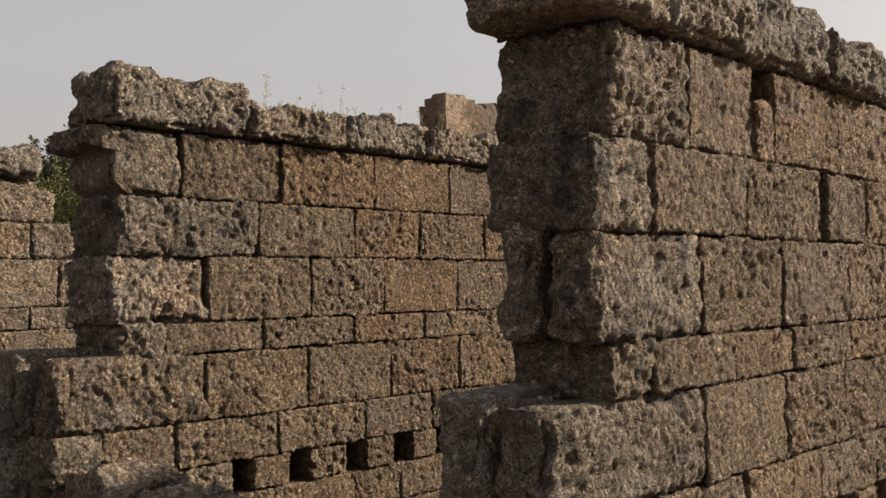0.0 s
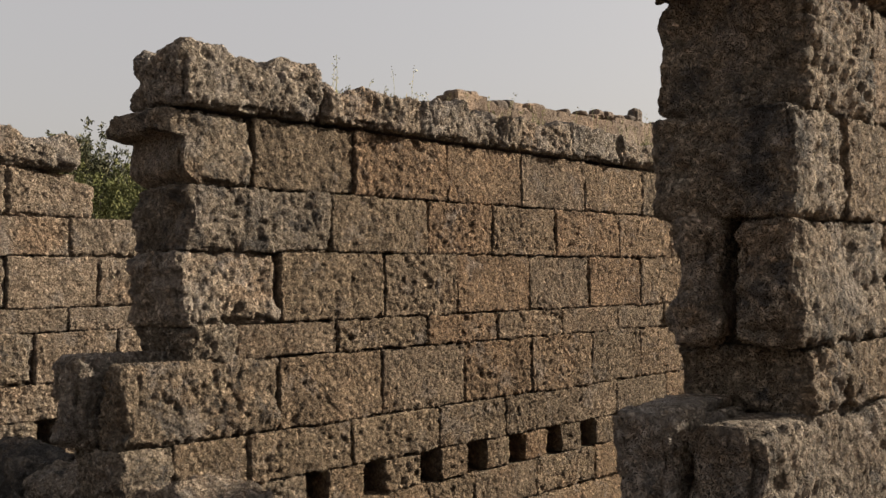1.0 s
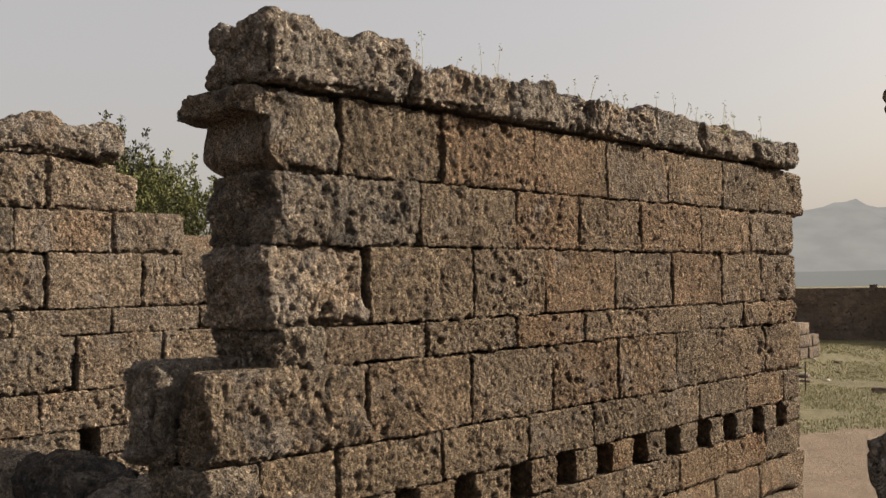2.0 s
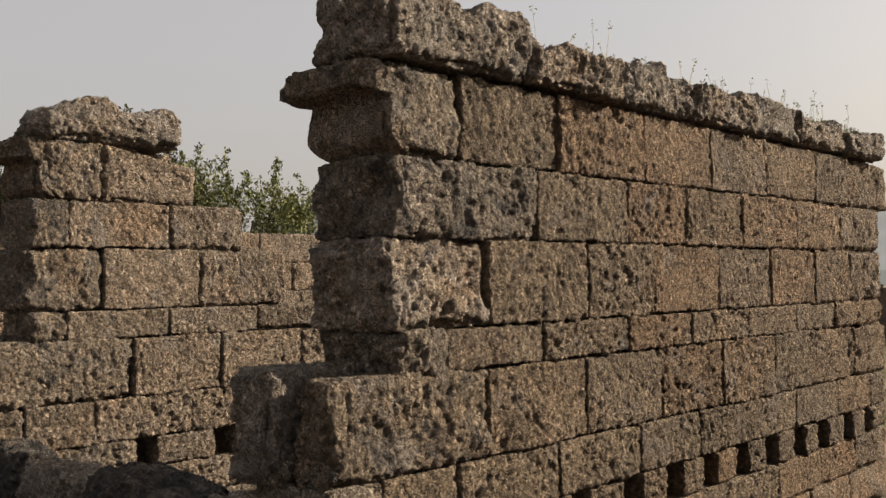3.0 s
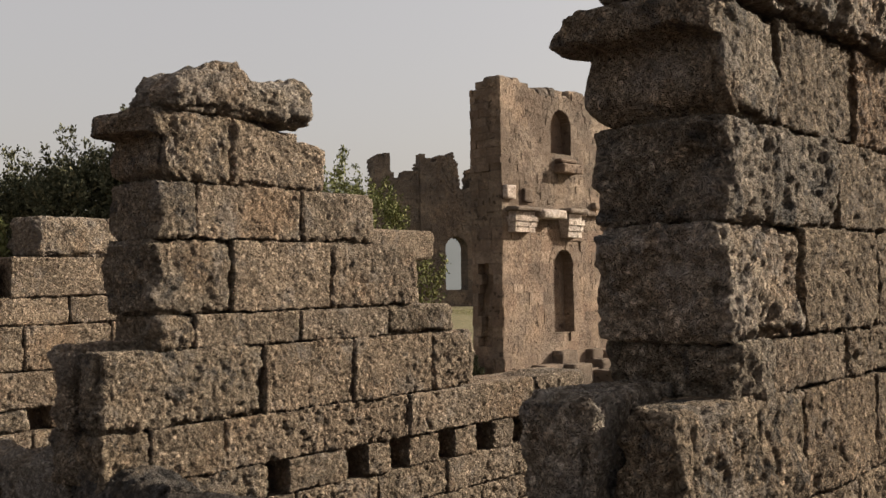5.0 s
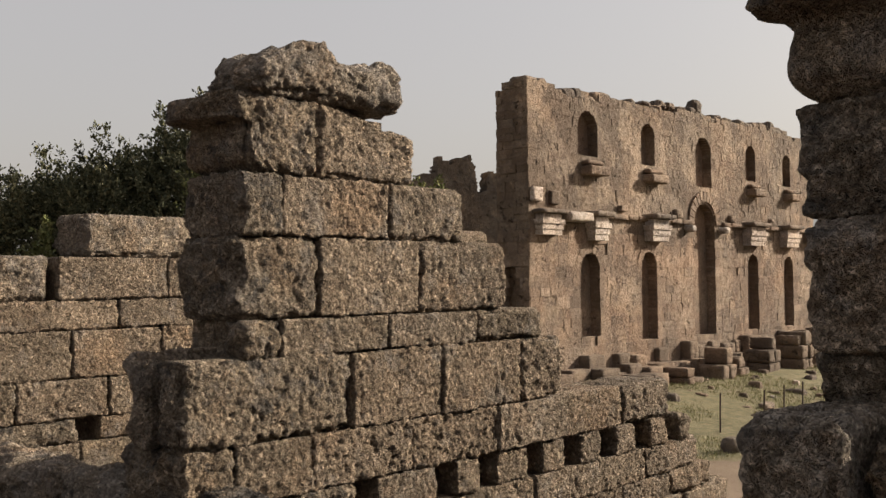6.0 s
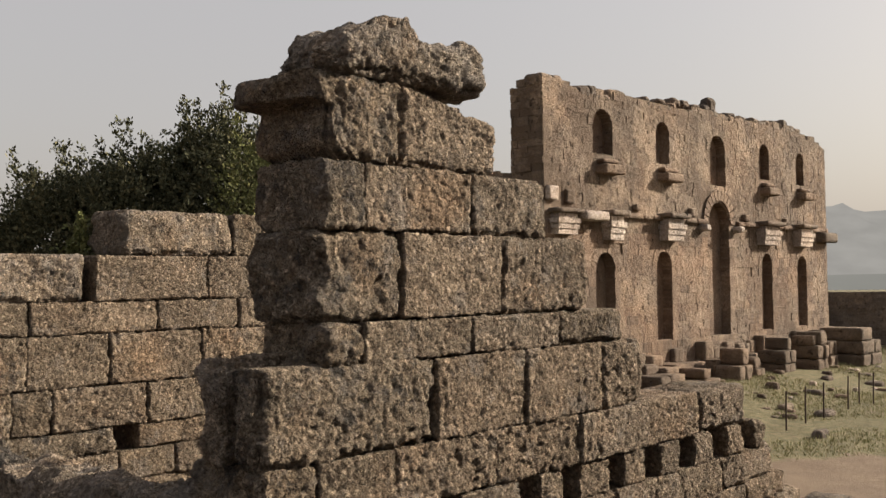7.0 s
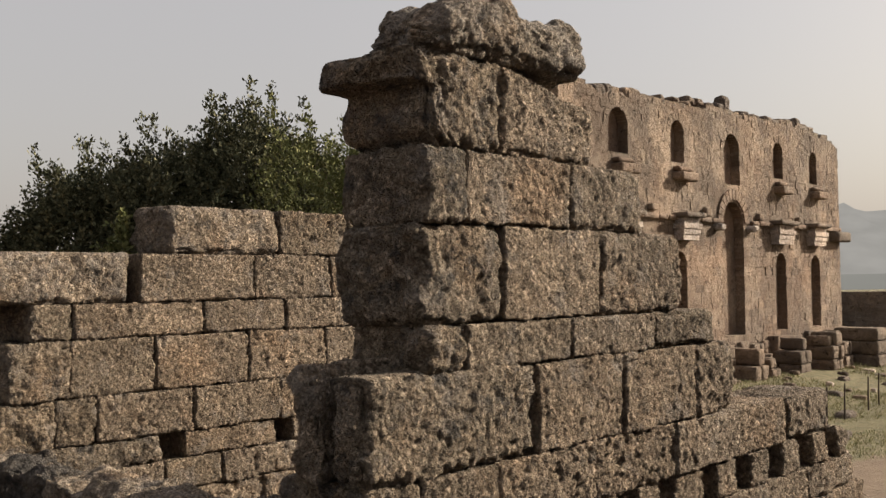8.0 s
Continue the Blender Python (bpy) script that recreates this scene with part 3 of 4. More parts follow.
# openings: y from, y to, sill, springing (an arch of half the width stands on it)
OPENINGS = [(42.7, 44.8, 11.9, 13.8), (49.7, 51.4, 12.0, 14.0), (56.8, 59.1, 11.3, 13.6), (64.5, 66.2, 12.1, 14.0), (71.1, 72.6, 12.0, 14.0),
            (42.8, 44.8, 1.3, 5.6), (49.5, 51.4, 1.2, 5.8), (56.3, 59.4, 1.0, 8.6), (64.5, 66.3, 1.2, 5.9), (70.9, 72.7, 1.2, 5.8)]
TOP = [(38.0, 15.9), (39.5, 16.1), (40.4, 15.7), (43.7, 15.9), (49.9, 16.0), (56.2, 16.3), (62.9, 16.4), (66.4, 16.5), (70.1, 16.5), (74.4, 16.3), (76.0, 15.8), (77.0, 15.5)]


def crest(y):
    return float(np.interp(y, [a for a, _ in TOP], [c for _, c in TOP]))


def free(z0, z1, a, c):
    """Stretches of a..c outside the openings, in a course from z0 to z1."""
    cuts = []
    for y0, y1, sill, spring in OPENINGS:
        half, mid, z = (y1 - y0) / 2, (y0 + y1) / 2, (z0 + z1) / 2 if z1 - z0 < 0.3 else z0 * 0.85 + z1 * 0.15
        if sill < z < spring:
            cuts.append((y0, y1))
        elif spring <= z < spring + half:
            w = math.sqrt(half * half - (z - spring) ** 2)
            cuts.append((mid - w, mid + w))
    out, at = [], a
    for y0, y1 in sorted(cuts):
        out.append((at, y0))
        at = y1
    return out + [(at, c)]


core = [((FX - 2.05, FY0 + 0.48, FZ0), (FX - 0.67, FY1 - 0.05, 15.0))]
z = FZ0
while z < 15.6:
    for a, c in free(z, z + 0.15, FY0 + 0.48, FY1 - 0.06):
        core.append(((FX - 0.68, a, z), (FX - 0.10, c, z + 0.15)))
    z += 0.15
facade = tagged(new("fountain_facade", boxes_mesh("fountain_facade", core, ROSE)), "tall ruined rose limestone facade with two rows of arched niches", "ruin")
rng = random.Random(11)


def rough_box(lo, hi, j, rng):
    """Eight corners of a slightly crooked block."""
    return [(x + rng.uniform(-j, j), y + rng.uniform(-j, j), z + rng.uniform(-j, j)) for x in (lo[0], hi[0]) for y in (lo[1], hi[1]) for z in (lo[2], hi[2])]


BOX = ((0, 1, 3, 2), (4, 6, 7, 5), (0, 4, 5, 1), (2, 3, 7, 6), (0, 2, 6, 4), (1, 5, 7, 3))
pools, singles = {False: ([], []), True: ([], [])}, 0
z = FZ0 + 0.3
while z < 16.6:
    upper = z > 7.2
    joined_v, joined_f = pools[upper]
    stone = RENDERED if upper else ROSE
    h = rng.uniform(0.35, 0.55) if upper else rng.uniform(0.5, 0.72)
    for a, c in free(z, z + h, FY0, FY1):
        y = a
        while y < c - 0.05:
            w = rng.uniform(0.4, 1.1) if upper else rng.uniform(0.7, 1.4)
            y1 = c if c - y - w < 0.35 else y + w
            if z + h * 0.6 < crest((y + y1) / 2) + rng.uniform(-0.25, 0.1):
                deep = rng.uniform(-0.022, 0.022) if upper else rng.uniform(-0.015, 0.015) - (0.08 if rng.random() < 0.03 else 0)
                gap = -0.012 if upper else 0.006
                v = rough_box((FX - 0.6, y + gap, z + gap), (FX + deep, y1 - gap, z + h - gap), 0.016, rng)
                if y < 49 and 1.0 < z < 15 and singles < 300:
                    under("stone_block", mesh_from("block", v, BOX, stone, False), facade)
                    singles += 1
                else:
                    o = len(joined_v)
                    joined_v += v
                    joined_f += [[o + i for i in q] for q in BOX]
            y = y1
    # blocks of the end wall
    x = FX - 0.02
    while x > FX - 2.1:
        w = rng.uniform(0.6, 1.1)
        x0 = max(x - w, FX - 2.15)
        niche = abs((x0 + x) / 2 - (FX - 1.1)) < 0.5 and 1.0 < z + h / 2 < 5.6           # a blind niche in the end wall
        if not niche and z + h < crest(FY0) + (0.1 if x > FX - 1.0 else -0.15):
            o = len(joined_v)
            joined_v += rough_box((x0 + 0.004, FY0 - 0.05 + rng.uniform(-0.04, 0.04), z + 0.004), (x - 0.004, FY0 + 0.5, z + h - 0.004), 0.02, rng)
            joined_f += [[o + i for i in q] for q in BOX]
        x = x0
    z += h
for upper, (joined_v, joined_f) in pools.items():
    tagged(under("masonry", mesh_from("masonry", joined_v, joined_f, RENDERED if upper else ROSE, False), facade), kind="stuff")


def lump(name, parent, lo, hi, step, material, label="", **how):
    SEED[0] += 1
    args = dict(rough=0.0, r=0.12, chip=1.5, wave=4.0)
    args.update(how)
    return under(name, stone_mesh(lo, hi, step, SEED[0], front=False, material=material, **args), parent, label)


# arch stones over every niche
for y0, y1, sill, spring in OPENINGS:
    half, mid = (y1 - y0) / 2, (y0 + y1) / 2
    count = 9 if half < 1.3 else 13
    for k in range(count):
        a0, a1 = math.pi * k / count + 0.015, math.pi * (k + 1) / count - 0.015
        v = []
        for x in (FX - 0.68, FX + rng.uniform(0.01, 0.04)):
            for a in (a0, a1):
                for r in (half, half + 0.5):
                    v.append((x, mid - r * math.cos(a), spring + r * math.sin(a)))
        under("arch_stone", mesh_from("arch", v, BOX, RENDERED if spring > 9 else ROSE, False), facade)


# loose stones along the crest
y = FY0
while y < FY1 - 0.8:
    w = rng.uniform(0.45, 1.2)
    t = crest(y + w / 2)
    up = rng.uniform(-0.2, 0.3)
    lump("crest_stone", facade, (FX - 1.3, y - 0.05, t - 0.5), (FX - 0.02, min(y + w, FY1), t + up), 0.10, rng.choice((RENDERED, GREY_RUIN, GREY_RUIN)), r=0.2, chip=2.4, wave=6.0)
    y += w
for y, up in ((51.2, 0.40), (53.2, 0.62), (54.4, 0.55), (55.7, 0.42), (57.2, 0.5), (58.1, 1.1), (61.0, 0.35), (68.4, 0.5), (70.0, 0.75), (71.3, 0.5), (72.6, 0.4)):
    lump("crest_stone", facade, (FX - 1.2, y - 0.5, crest(y)), (FX - 0.3, y + 0.55, crest(y) + up), 0.09, GREY_RUIN, r=0.3, chip=2.6, wave=6.0)

# brackets below the upper niches
for y0, y1 in ((43.0, 45.0), (49.9, 51.9), (64.6, 66.4), (71.2, 73.0)):
    br = lump("bracket", facade, (FX - 0.2, y0, 11.05), (FX + 0.75, y1, 11.6), 0.12, ROSE, r=0.06, wave=2.5)
    lump("ledge_stone", facade, (FX - 0.2, y0 + 0.1, 11.66), (FX + 0.45, y1 - 0.1, 11.95), 0.14, ROSE, r=0.12)


def entablature(y0, y1, z0, z1, out):
    """A projecting marble entablature: three fasciae and a spreading cornice."""
    h = z1 - z0
    e = under("entablature", boxes_mesh("entablature", [((FX - 0.2, y0 + 0.25, z0), (FX + out * 0.55, y1 - 0.25, z0 + h * 0.2)),
                                                      ((FX - 0.2, y0 + 0.18, z0 + h * 0.2), (FX + out * 0.62, y1 - 0.18, z0 + h * 0.4)),
                                                      ((FX - 0.2, y0 + 0.1, z0 + h * 0.4), (FX + out * 0.70, y1 - 0.1, z0 + h * 0.56))], MARBLE), facade, "weathered white marble entablature block")
    under("frieze", boxes_mesh("frieze", [((FX - 0.2, y0 + 0.3, z0 + h * 0.56), (FX + out * 0.6, y1 - 0.3, z0 + h * 0.75))], MARBLE), e)
    SEED[0] += 1
    under("cornice", stone_mesh((FX - 0.2, y0 - 0.02, z0 + h * 0.76), (FX + out * 0.95, y1 + 0.02, z1 - 0.1), 0.16, SEED[0], r=0.07, chip=2.2, wave=2.5, front=False, material=GREY_RUIN), e)


entablature(38.3, 40.6, 7.5, 9.0, 0.9)
entablature(43.3, 45.2, 7.3, 9.1, 1.0)
entablature(49.7, 52.2, 7.4, 9.2, 1.1)
entablature(63.6, 66.6, 7.4, 9.2, 1.1)
entablature(70.0, 72.8, 7.4, 9.2, 1.1)
lump("cornice_stub", facade, (FX - 0.3, 40.7, 8.3), (FX + 0.9, 43.0, 8.85), 0.16, MARBLE, "broken pale marble slab", r=0.1)
lump("cornice_stub", facade, (FX - 0.3, 74.8, 7.8), (FX + 0.8, 77.5, 8.6), 0.2, GREY_RUIN, r=0.2)
# string course between the entablatures
y = 39.0
while y < 76.5:
    w = rng.uniform(1.0, 1.8)
    if not 55.6 < y + w / 2 < 60.2:
        lump("string_course", facade, (FX - 0.2, y, 8.62), (FX + 0.28, min(y + w, 76.8) - 0.03, 8.95), 0.18, ROSE, r=0.05)
    y += w
# arch round the middle niche
for k in range(13):
    a0, a1 = math.pi * k / 13 + 0.02, math.pi * (k + 1) / 13 - 0.02
    v = []
    for x in (FX - 0.2, FX + 0.14):
        for a in (a0, a1):
            for r in (1.6, 2.3):
                v.append((x, 57.85 - r * math.cos(a), 8.7 + r * math.sin(a)))
    under("arch_stone", mesh_from("arch", v, BOX, ROSE, False), facade)
for y in (55.4, 60.3):
    lump("capital", facade, (FX - 0.2, y - 0.35, 8.15), (FX + 0.6, y + 0.35, 8.6), 0.14, MARBLE, "pale worn column capital", r=0.15)

for y0, y1, z0, z1, out in ((42.2, 43.0, 9.15, 10.0, 0.02), (38.1, 39.0, 9.3, 10.1, 0.25), (39.8, 40.6, 9.2, 10.0, 0.2), (46.8, 47.6, 9.1, 9.5, 0.3), (53.6, 54.4, 9.0, 9.6, 0.3), (61.4, 62.2, 9.0, 9.5, 0.3), (68.2, 68.9, 9.0, 9.5, 0.3)):
    lump("bonding_stone", facade, (FX - 0.3, y0, z0), (FX + out, y1, z1), 0.15, MARBLE if out == 0.25 else RENDERED, r=0.05, wave=2.0)

# podium stones before the facade
PEDESTALS = [(-29.2, 46.6, 1.7, 3.0, 1.9), (-28.6, 50.2, 1.8, 2.0, 1.0), (-28.4, 54.2, 1.8, 1.8, 2.0), (-28.4, 56.6, 1.5, 1.4, 1.3), (-28.2, 60.4, 1.9, 1.9, 2.3), (-27.6, 64.5, 1.9, 1.8, 2.5), (-27.8, 67.2, 1.7, 1.5, 2.7),
             (-27.2, 71.2, 3.2, 3.8, 2.6)]
for x, y, wx, wy, h in PEDESTALS:
    g = level(x, y)
    pier = tagged(new("podium_stump"), "weathered grey masonry stump below the fountain facade", "podium", group="podium stumps")
    z, count = g - 0.3, max(2, int(round((h + 0.3) / 1.0)))
    hz = (h + 0.3) / count
    for k in range(count):
        top = k == count - 1
        cut = rng.uniform(0.35, 0.65)
        for a0, a1 in ((0, cut), (cut, 1)):
            if top and rng.random() < 0.3:
                continue
            j = rng.uniform(-0.06, 0.06)
            mat = PODIUM
            lo = (x - wx / 2 + j, y - wy / 2 + wy * a0 + 0.01, z + 0.008)
            hi = (x + wx / 2 + j - (rng.uniform(0, wx * 0.4) if top else 0), y - wy / 2 + wy * a1 - 0.01, z + hz * (rng.uniform(0.7, 1.0) if top else 1) - 0.008)
            lump("stone_block", pier, lo, hi, 0.22, mat, r=0.05, chip=1.6, wave=2.2)
        z += hz
plinth = tagged(new("plinth", boxes_mesh("plinth", [((FX - 0.3, 39.0, -1.7), (FX + 0.6, 76.5, -0.3))], PODIUM)), "broken stone plinth at the foot of the fountain facade", "plinth", kind="structure")
y = 39.0
while y < 76:
    w = rng.uniform(0.9, 2.0)
    out = rng.uniform(0.3, 1.5)
    lump("stone_block", plinth, (FX - 0.2, y, -1.8), (FX + 0.5 + out, y + w - 0.04, rng.uniform(-0.6, 0.1)), 0.25, PODIUM, r=0.06, wave=2.0)
    if rng.random() < 0.75:
        lump("stone_block", plinth, (FX - 0.2, y + 0.1, -0.3), (FX + 0.1 + out * 0.5, y + w - 0.1, rng.uniform(0.4, 1.0)), 0.25, PODIUM, r=0.06, wave=2.0)
    y += w

# ---- far ruins ----


def ruin_mesh(name, a, c, thick, z0, tops, openings=(), h=0.7, seed=1, material=None, rag=1.0, size=0.55):
    """A straight wall of courses from plan point a to c, with a broken top; openings: (from, to, sill, spring) along it."""
    rng = random.Random(seed)
    a, c = Vector((*a, 0)), Vector((*c, 0))
    d = (c - a).normalized()
    nrm = Vector((d.y, -d.x, 0))
    L = (c - a).length
    v, f = [], []

    def ragged(u):
        p = np.array([[u, seed * 3.3, 0.5]])
        return rag * float(0.9 * lumps(p, 1.6, 51)[0] + 0.5 * lumps(p, 0.6, 52)[0]) - 0.2

    z = z0
    while z < max(t for _, t in tops):
        u = 0.0
        while u < L - 0.02:
            w = size + 0.3 * ((int(z * 7) * 13 + int(u * 5) * 7) % 5) / 5
            u1 = L if L - u - w < 0.5 else u + w
            top = float(np.interp((u + u1) / 2, [t[0] for t in tops], [t[1] for t in tops]))
            pieces = [(u, u1)]
            for y0, y1, sill, spring in openings:
                half, mid, zm = (y1 - y0) / 2, (y0 + y1) / 2, z + h / 2
                if zm < sill or zm > spring + half:
                    continue
                w2 = half if zm < spring else math.sqrt(half * half - (zm - spring) ** 2)
                pieces = [q for p, r in pieces for q in ((p, min(r, mid - w2)), (max(p, mid + w2), r)) if q[1] - q[0] > 0.04]
            if z + h * 0.5 < top + ragged(u):
                for p, r in pieces:
                    o = len(v)
                    for s in (-thick / 2 + rng.uniform(-0.08, 0.08), thick / 2 + rng.uniform(-0.08, 0.08)):
                        for t in (p - 0.012, r + 0.012):
                            for zz in (z - 0.012, z + h + 0.012):
                                pnt = a + d * t + nrm * s
                                v.append((pnt.x, pnt.y, zz + rng.uniform(-0.01, 0.01)))
                    f += [[o + i for i in q] for q in BOX]
            u = u1
        z += h
    return mesh_from(name, v, f, material or GREY_RUIN, False)


hall = new("ruined_hall")
tagged(hall, "distant roofless grey stone hall with an arched window", "ruin")
masonry = under("wall", ruin_mesh("hall_wall", (-83.5, 79.0), (-72.1, 98.7), 2.6, -0.8, [(0, -5), (0.5, -5), (0.6, 19.8), (2.3, 19.8), (2.5, 18.3), (4.0, 17.9), (4.4, 18.6), (6.2, 18.6), (6.4, 19.9), (8.3, 19.9), (8.5, 20.6), (10.6, 20.8), (11.2, 19.4), (11.5, 16.6), (12.6, 16.4), (13.0, 18.5), (23, 19.0)],
                              [(9.5, 12.4, 3.6, 8.7)], 0.22, 3, size=0.26), hall)
tagged(masonry, kind="stuff")
for u, z1 in ((1.5, 19.9), (7.3, 20.0)):
    px, py = -83.5 + 0.50 * u + 0.6, 79.0 + 0.866 * u - 0.35
    b = under("buttress", ruin_mesh("buttress", (px - 0.5, py - 0.87), (px + 0.5, py + 0.87), 1.8, -0.8, [(0, z1), (9, z1)], (), 0.5, int(u * 10)), hall)
    tagged(b, kind="stuff")

back_wall = tagged(new("boundary_wall", ruin_mesh("boundary_wall", (-39.0, 88.5), (6.0, 104.0), 1.2, -2.4, [(0, 3.7), (12, 3.9), (20, 3.5), (30, 4.0), (60, 3.6)], (), 0.3, 8, rag=0.22)), "long dark stone boundary wall across the square", "wall", kind="structure")

# ---- plants ----


def leaf_cloud(points, ways, size, rng, material, slim=0.24):
    """Small pointed leaves, four corners each, at the points along the ways."""
    n = len(points)
    a = ways / (np.linalg.norm(ways, axis=1)[:, None] + 1e-9)
    side = np.cross(a, rng.normal(size=(n, 3)))
    side /= np.linalg.norm(side, axis=1)[:, None] + 1e-9
    s = size * rng.uniform(0.6, 1.3, size=(n, 1))
    v = np.stack([points, points + a * s * 0.55 + side * s * slim, points + a * s, points + a * s * 0.5 - side * s * slim], axis=1).reshape(-1, 3)
    return mesh_from("leaves", v, np.arange(4 * n).reshape(-1, 4), material, False)


def tube(points, r0, r1, sides=6):
    pts = np.asarray(points, float)
    v, f = [], []
    for i, p in enumerate(pts):
        r = r0 + (r1 - r0) * i / (len(pts) - 1)
        d = pts[min(i + 1, len(pts) - 1)] - pts[max(i - 1, 0)]
        d /= np.linalg.norm(d)
        e = np.cross(d, (0.3, 0.9, 0.1))
        e /= np.linalg.norm(e)
        g = np.cross(d, e)
        for k in range(sides):
            t = 2 * math.pi * k / sides
            v.append(p + r * (math.cos(t) * e + math.sin(t) * g))
    for i in range(len(pts) - 1):
        for k in range(sides):
            f.append([i * sides + k, i * sides + (k + 1) % sides, (i + 1) * sides + (k + 1) % sides, (i + 1) * sides + k])
    return v, f


def bush(name, label, base, lobes, shoots, seed, material, leaf=0.09, leaves=26, long=0.8, spires=0.06):
    """Stems from the base to each lobe (middle, radii), and leafy upright shoots all over the lobes."""
    rng = np.random.default_rng(seed)
    v, f = [], []
    for mid, rad in lobes:
        mid = np.array(mid, float)
        start = np.array(base, float) + np.array([*rng.uniform(-0.4, 0.4, 2), -0.2])
        for k in range(3):
            tip = mid + rng.uniform(-0.6, 0.6, 3) * rad
            bow = (start + tip) / 2 + rng.uniform(-0.3, 0.3, 3)
            tv, tf = tube([start, bow, tip], 0.07, 0.02)
            f += [[i + len(v) for i in q] for q in tf]
            v += list(tv)
    plant = tagged(new(name, mesh_from("stems", v, f, BARK)), label, "bush")
    pts, ways = [], []
    share = np.array([r[0] * r[1] * r[2] for _, r in lobes]) ** 0.67
    share = share / share.sum()
    for (mid, rad), part_of in zip(lobes, share):
        n = int(shoots * part_of)
        d = rng.normal(size=(n, 3))
        d /= np.linalg.norm(d, axis=1)[:, None]
        at = np.array(mid) + d * np.array(rad) * rng.uniform(0.35, 0.88, size=(n, 1)) ** 0.6
        way = d * 0.55 + np.array([0, 0, 0.8]) + rng.normal(size=(n, 3)) * 0.25
        way /= np.linalg.norm(way, axis=1)[:, None]
        reach = long * rng.uniform(0.25, 0.65, size=n)
        u = rng.uniform(0, 1, size=(n, leaves))
        spread = 0.15 * (1.10 - u) * np.minimum(1.0, reach[:, None] + 0.4)
        p = at[:, None, :] + way[:, None, :] * (u * reach[:, None])[:, :, None] + rng.normal(size=(n, leaves, 3)) * spread[:, :, None] * 0.7
        w = way[:, None, :] * 0.7 + rng.normal(size=(n, leaves, 3)) * 0.6
        pts.append(p.reshape(-1, 3))
        ways.append(w.reshape(-1, 3))
        m = max(3, int(n * spires))                    # upright plumes of leafy clumps, most on the upper side
        d = rng.normal(size=(m, 3))
        d[:, 2] = np.abs(d[:, 2]) * 1.1 - 0.2
        d /= np.linalg.norm(d, axis=1)[:, None]
        at = np.array(mid) + d * np.array(rad) * 0.86
        way = np.array([0, 0, 1.0]) + d * 0.30 + rng.normal(size=(m, 3)) * 0.13
        reach = long * rng.uniform(0.4, 0.95, size=m)
        k, each = 10, 18
        u = (np.arange(k)[None, :] + rng.uniform(0, 0.9, size=(m, k))) / k
        wide = 0.15 * long * (1.15 - 0.6 * u)
        clump = at[:, None, :] + way[:, None, :] * (u * reach[:, None])[:, :, None] + rng.normal(size=(m, k, 3)) * (wide * 0.34)[:, :, None]
        p = clump[:, :, None, :] + rng.normal(size=(m, k, each, 3)) * (wide * 0.42)[:, :, None, None]
        pts.append(p.reshape(-1, 3))
        ways.append((way[:, None, None, :] * 0.6 + rng.normal(size=(m, k, each, 3)) * 0.6).reshape(-1, 3))
    under("foliage", leaf_cloud(np.concatenate(pts), np.concatenate(ways), leaf, rng, material), plant)
    return plant


bush("mastic_bush", "dense dark green evergreen bush behind a low wall", (-19.0, 7.4, level(-19, 7.4)),
     [((-18.6, 8.7, 6.4), (1.5, 1.4, 2.0)), ((-20.0, 7.3, 6.0), (1.5, 1.5, 1.7)), ((-21.3, 6.2, 5.8), (1.3, 1.3, 1.4)), ((-22.3, 5.3, 5.0), (0.6, 0.6, 1.1)), ((-17.7, 9.4, 5.9), (1.3, 1.3, 1.8)), ((-19.2, 7.4, 4.6), (2.3, 2.0, 1.2))],
     4600, 3, LEAF, 0.10, 36, 1.25, 0.05)
bush("olive_bush", "light olive green shrub growing behind the walls", (-12.6, 7.6, level(-12.6, 7.6)),
     [((-12.7, 7.0, 6.3), (0.9, 0.9, 1.0)), ((-12.2, 8.2, 6.0), (1.0, 0.9, 0.9)), ((-12.5, 9.5, 5.9), (1.0, 1.0, 0.9)), ((-13.6, 6.0, 6.3), (0.8, 0.8, 1.0)), ((-11.7, 10.3, 4.7), (0.35, 0.5, 0.6))],
     700, 5, LEAF_OLIVE, 0.075, 26, 0.85)
bush("wall_shrub", "slender pale green shoot beside the low wall", (-11.9, 1.7, level(-11.9, 1.7)), [((-11.75, 1.62, 5.15), (0.10, 0.10, 0.5))], 30, 8, LEAF_OLIVE, 0.07, 18, 0.45)
bush("low_shrub", "small green shrub at the foot of the ruined facade", (-32.6, 36.7, level(-32.6, 36.7)), [((-32.6, 36.7, -0.5), (1.0, 0.7, 0.8))], 200, 9, LEAF, 0.16, 16, 0.6)

# grass of the square
rng = np.random.default_rng(21)
n = 62000
gx_, gy_ = rng.uniform(-72, -8, n), rng.uniform(20, 86, n)
keep = (lumps(np.stack([gx_, gy_, np.zeros(n)], axis=1), 5.0, 40) > -0.25) & (57.5 + 1.47 * gx_ - gy_ < 1.0) & ~((gx_ < -29.5) & (gy_ > 37) & (gy_ < 78))
gx_, gy_ = gx_[keep], gy_[keep]
n = len(gx_)
p = np.stack([gx_, gy_, ground_height(gx_, gy_) - 0.03], axis=1)
p = np.repeat(p, 4, axis=0) + np.concatenate([rng.normal(size=(4 * n, 2)) * 0.10, np.zeros((4 * n, 1))], axis=1)
w = np.concatenate([rng.normal(size=(4 * n, 2)) * 0.45, np.ones((4 * n, 1))], axis=1)
tagged(new("grass", leaf_cloud(p, w, 0.21, rng, STRAW, 0.06)), "tufts of dry yellow green grass on the square", "grass", kind="stuff")

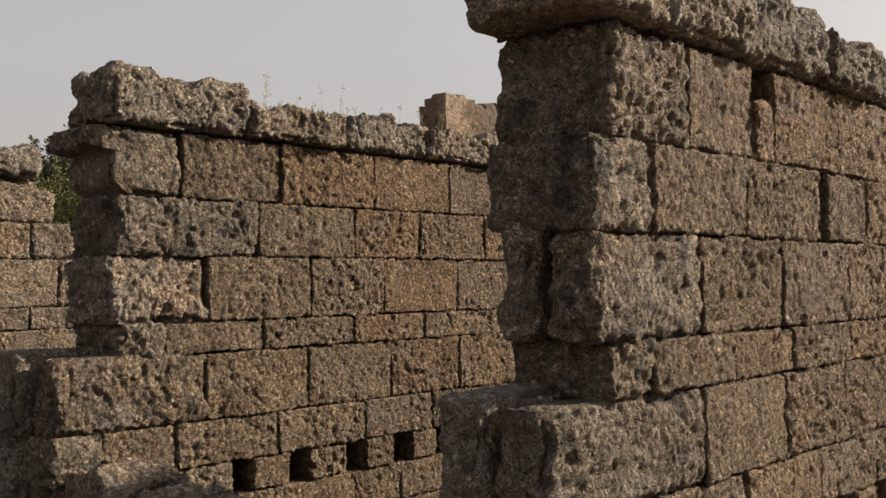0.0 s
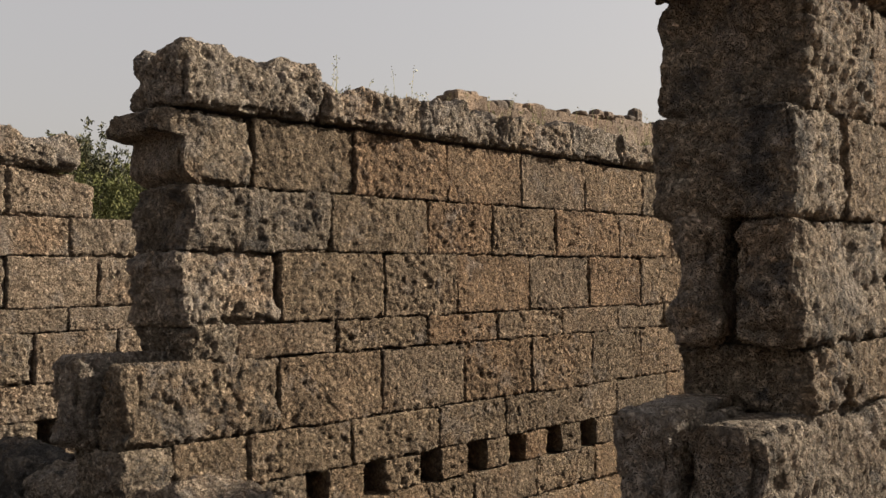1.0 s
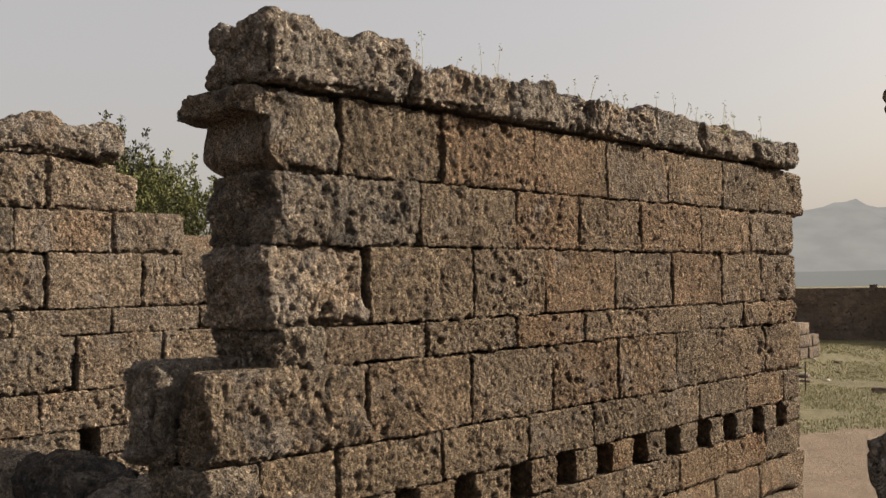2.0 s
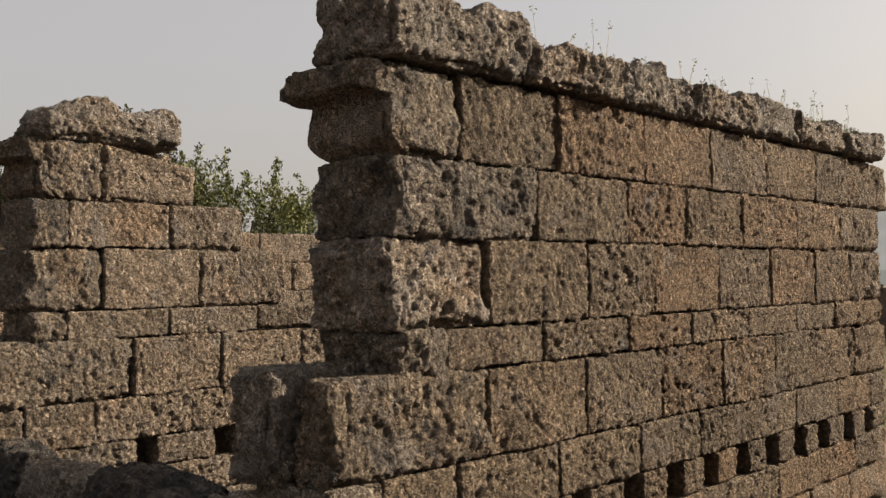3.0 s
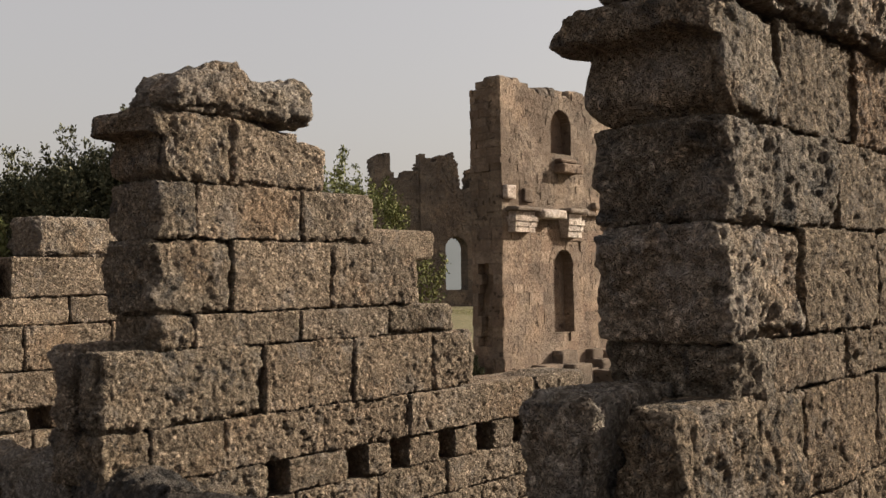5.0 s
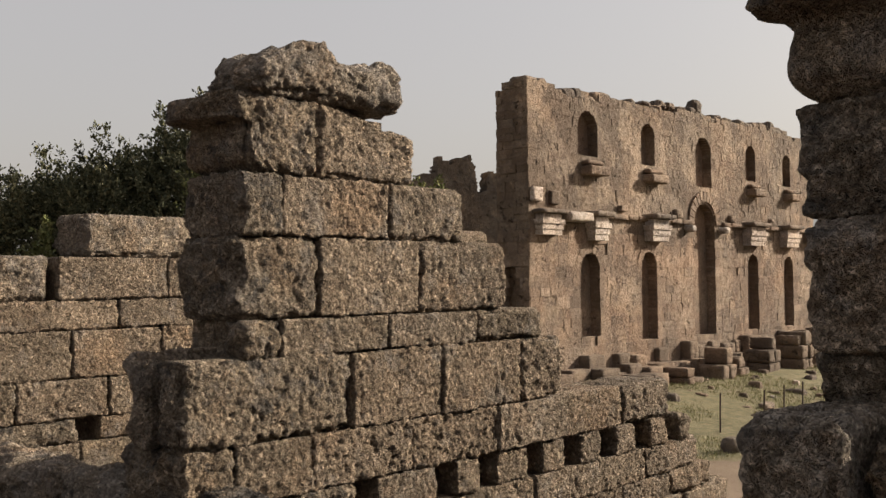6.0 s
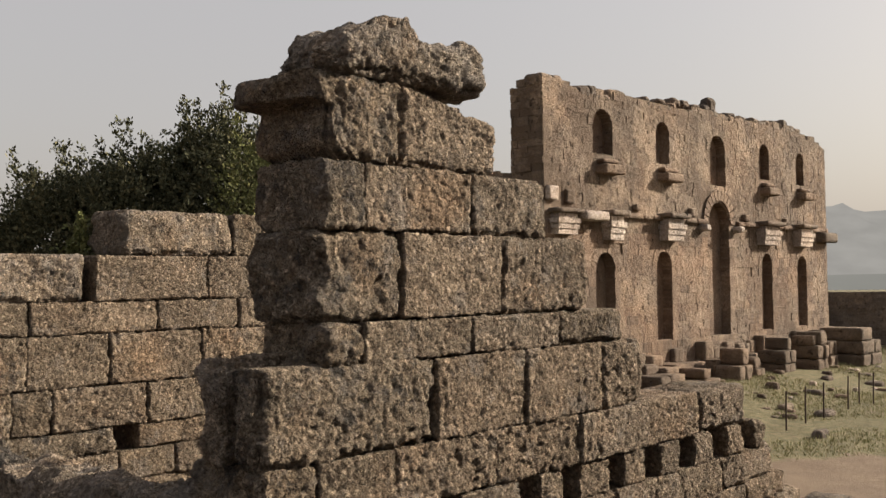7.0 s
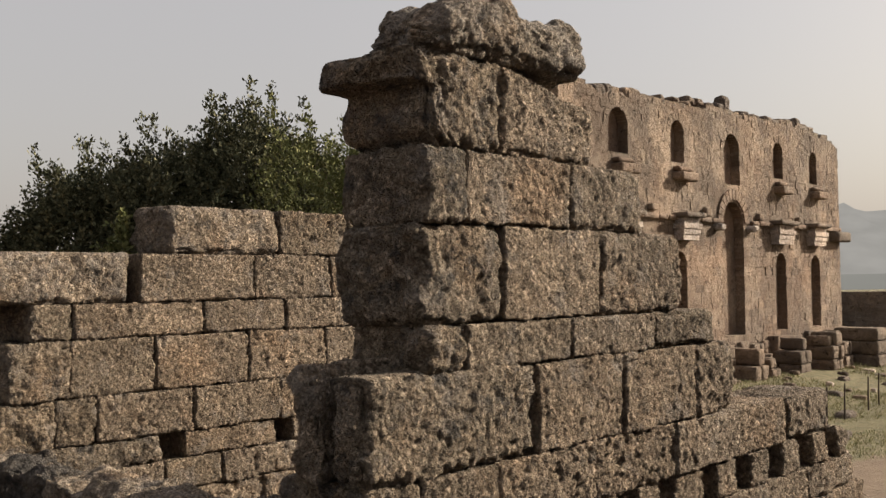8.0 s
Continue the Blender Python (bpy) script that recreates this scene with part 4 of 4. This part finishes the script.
# dry stems on the wall top
n = 60
ys = rng.uniform(1.6, 8.6, n)
p = np.stack([rng.uniform(-0.6, -0.05, n), ys, np.full(n, 6.79)], axis=1)
v, f, heads = [], [], []
for q in p:
    tip = q + np.array([rng.normal() * 0.06, rng.normal() * 0.06, rng.uniform(0.10, 0.42)])
    tv, tf = tube([q, (q + tip) / 2 + rng.normal(size=3) * 0.015, tip], 0.003, 0.002, 3)
    f += [[i + len(v) for i in k] for k in tf]
    v += list(tv)
    heads.append(tip + rng.normal(size=(9, 3)) * np.array([0.012, 0.012, 0.02]))
heads = np.concatenate(heads)
tagged(new("seed_heads", leaf_cloud(heads, rng.normal(size=heads.shape), 0.022, rng, STRAW, 0.3)), "tiny dry seed heads of weeds on the wall", "weeds", kind="stuff")
tagged(new("dry_weeds", mesh_from("dry_weeds", v, f, STRAW)), "thin dry weeds on top of the wall", "weeds", kind="stuff")
tuft = np.repeat(p, 26, axis=0) + rng.normal(size=(n * 26, 3)) * np.array([0.06, 0.12, 0.02])
tagged(new("wall_grass", leaf_cloud(tuft, rng.normal(size=(n * 26, 3)) * 0.6 + np.array([0, 0, 0.8]), 0.075, rng, STRAW, 0.10)), "low dry tufts on top of the wall", "grass", kind="stuff")

# ---- fence posts, boulders, far hills ----
POSTS = [(-20.2, 38.0), (-19.2, 40.5), (-19.3, 43.0), (-19.3, 45.3), (-19.5, 49.2), (-19.8, 51.7), (-19.1, 51.9), (-18.9, 54.3)]
for x, y in POSTS:
    tv, tf = tube([(x, y, level(x, y) - 0.2), (x + 0.01, y, level(x, y) + 0.9), (x + 0.03, y + 0.02, level(x, y) + 1.8)], 0.045, 0.04)
    tagged(new("fence_post", mesh_from("fence_post", tv, tf, IRON)), "thin dark iron fence post standing in dry grass", "post", group="fence posts")


def boulder(x, y, size, up, label, seed, material=None):
    g = level(x, y)
    me = stone_mesh((x - size[0] / 2, y - size[1] / 2, g - 0.25), (x + size[0] / 2, y + size[1] / 2, g + up), 0.035 if y < 20 else 0.07, seed, rough=1.2, r=min(size) * 0.3, chip=1.0, wave=4.0, front=False, material=material or CRUSTED)
    tagged(new("boulder", me), label, "boulder", group="loose stones")


boulder(-7.0, 13.6, (0.9, 0.9), 1.25, "large grey lichen-covered boulder below the ruined wall", 901)
boulder(-17.4, 33.4, (0.75, 0.8), 0.62, "grey rounded stone lying in dry grass", 902, GREY_RUIN)
rng2 = random.Random(4)
for k in range(40):
    x, y = rng2.uniform(-28.5, -20), rng2.uniform(44, 72)
    boulder(x, y, (rng2.uniform(0.25, 0.8), rng2.uniform(0.25, 0.7)), rng2.uniform(0.05, 0.25), "pale stone fragment lying in dry grass", 940 + k, rng2.choice((MARBLE, ROSE, PODIUM)))
for k in range(12):
    x, y = rng2.uniform(-27, -12), rng2.uniform(36, 66)
    boulder(x, y, (rng2.uniform(0.4, 1.3), rng2.uniform(0.4, 1.2)), rng2.uniform(0.1, 0.45), "small weathered stone lying in dry grass", 910 + k, rng2.choice((GREY_RUIN, ROSE, GREY_RUIN)))


def ridge(name, centre, along, depth, heights, material, label):
    """A hill range: a ridge line with slopes to both sides."""
    cx, cy = centre
    d = Vector((along[0], along[1], 0)).normalized()
    nrm = Vector((-d.y, d.x, 0))
    n = 140
    u = np.linspace(heights[0][0], heights[-1][0], n)
    hh = np.interp(u, [h[0] for h in heights], [h[1] for h in heights])
    line = np.stack([u, np.zeros(n), np.zeros(n)], axis=1)
    hh = hh * (1 + 0.05 * lumps(line, 60.0, 3) + 0.03 * lumps(line, 22.0, 4))
    v = []
    for k in range(n):
        for s, part_h in ((-1.0, -0.05), (-0.5, 0.55), (0.0, 1.0), (1.0, -0.05)):
            q = Vector((cx, cy, 0)) + d * float(u[k]) + nrm * (s * depth)
            v.append((q.x, q.y, hh[k] * part_h))
    f = [[k * 4 + s, k * 4 + s + 1, k * 4 + s + 5, k * 4 + s + 4] for k in range(n - 1) for s in range(3)]
    tagged(new(name, mesh_from(name, v, f, material)), label, "hills", kind="structure")


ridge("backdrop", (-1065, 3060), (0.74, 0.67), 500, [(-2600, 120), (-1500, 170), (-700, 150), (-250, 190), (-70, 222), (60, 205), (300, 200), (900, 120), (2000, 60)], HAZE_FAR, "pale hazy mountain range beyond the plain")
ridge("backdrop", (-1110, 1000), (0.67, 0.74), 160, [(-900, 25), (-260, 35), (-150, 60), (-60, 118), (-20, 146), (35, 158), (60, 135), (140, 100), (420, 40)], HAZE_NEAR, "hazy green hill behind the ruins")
# this rise is added, in haze colour, to cover the bare far plain
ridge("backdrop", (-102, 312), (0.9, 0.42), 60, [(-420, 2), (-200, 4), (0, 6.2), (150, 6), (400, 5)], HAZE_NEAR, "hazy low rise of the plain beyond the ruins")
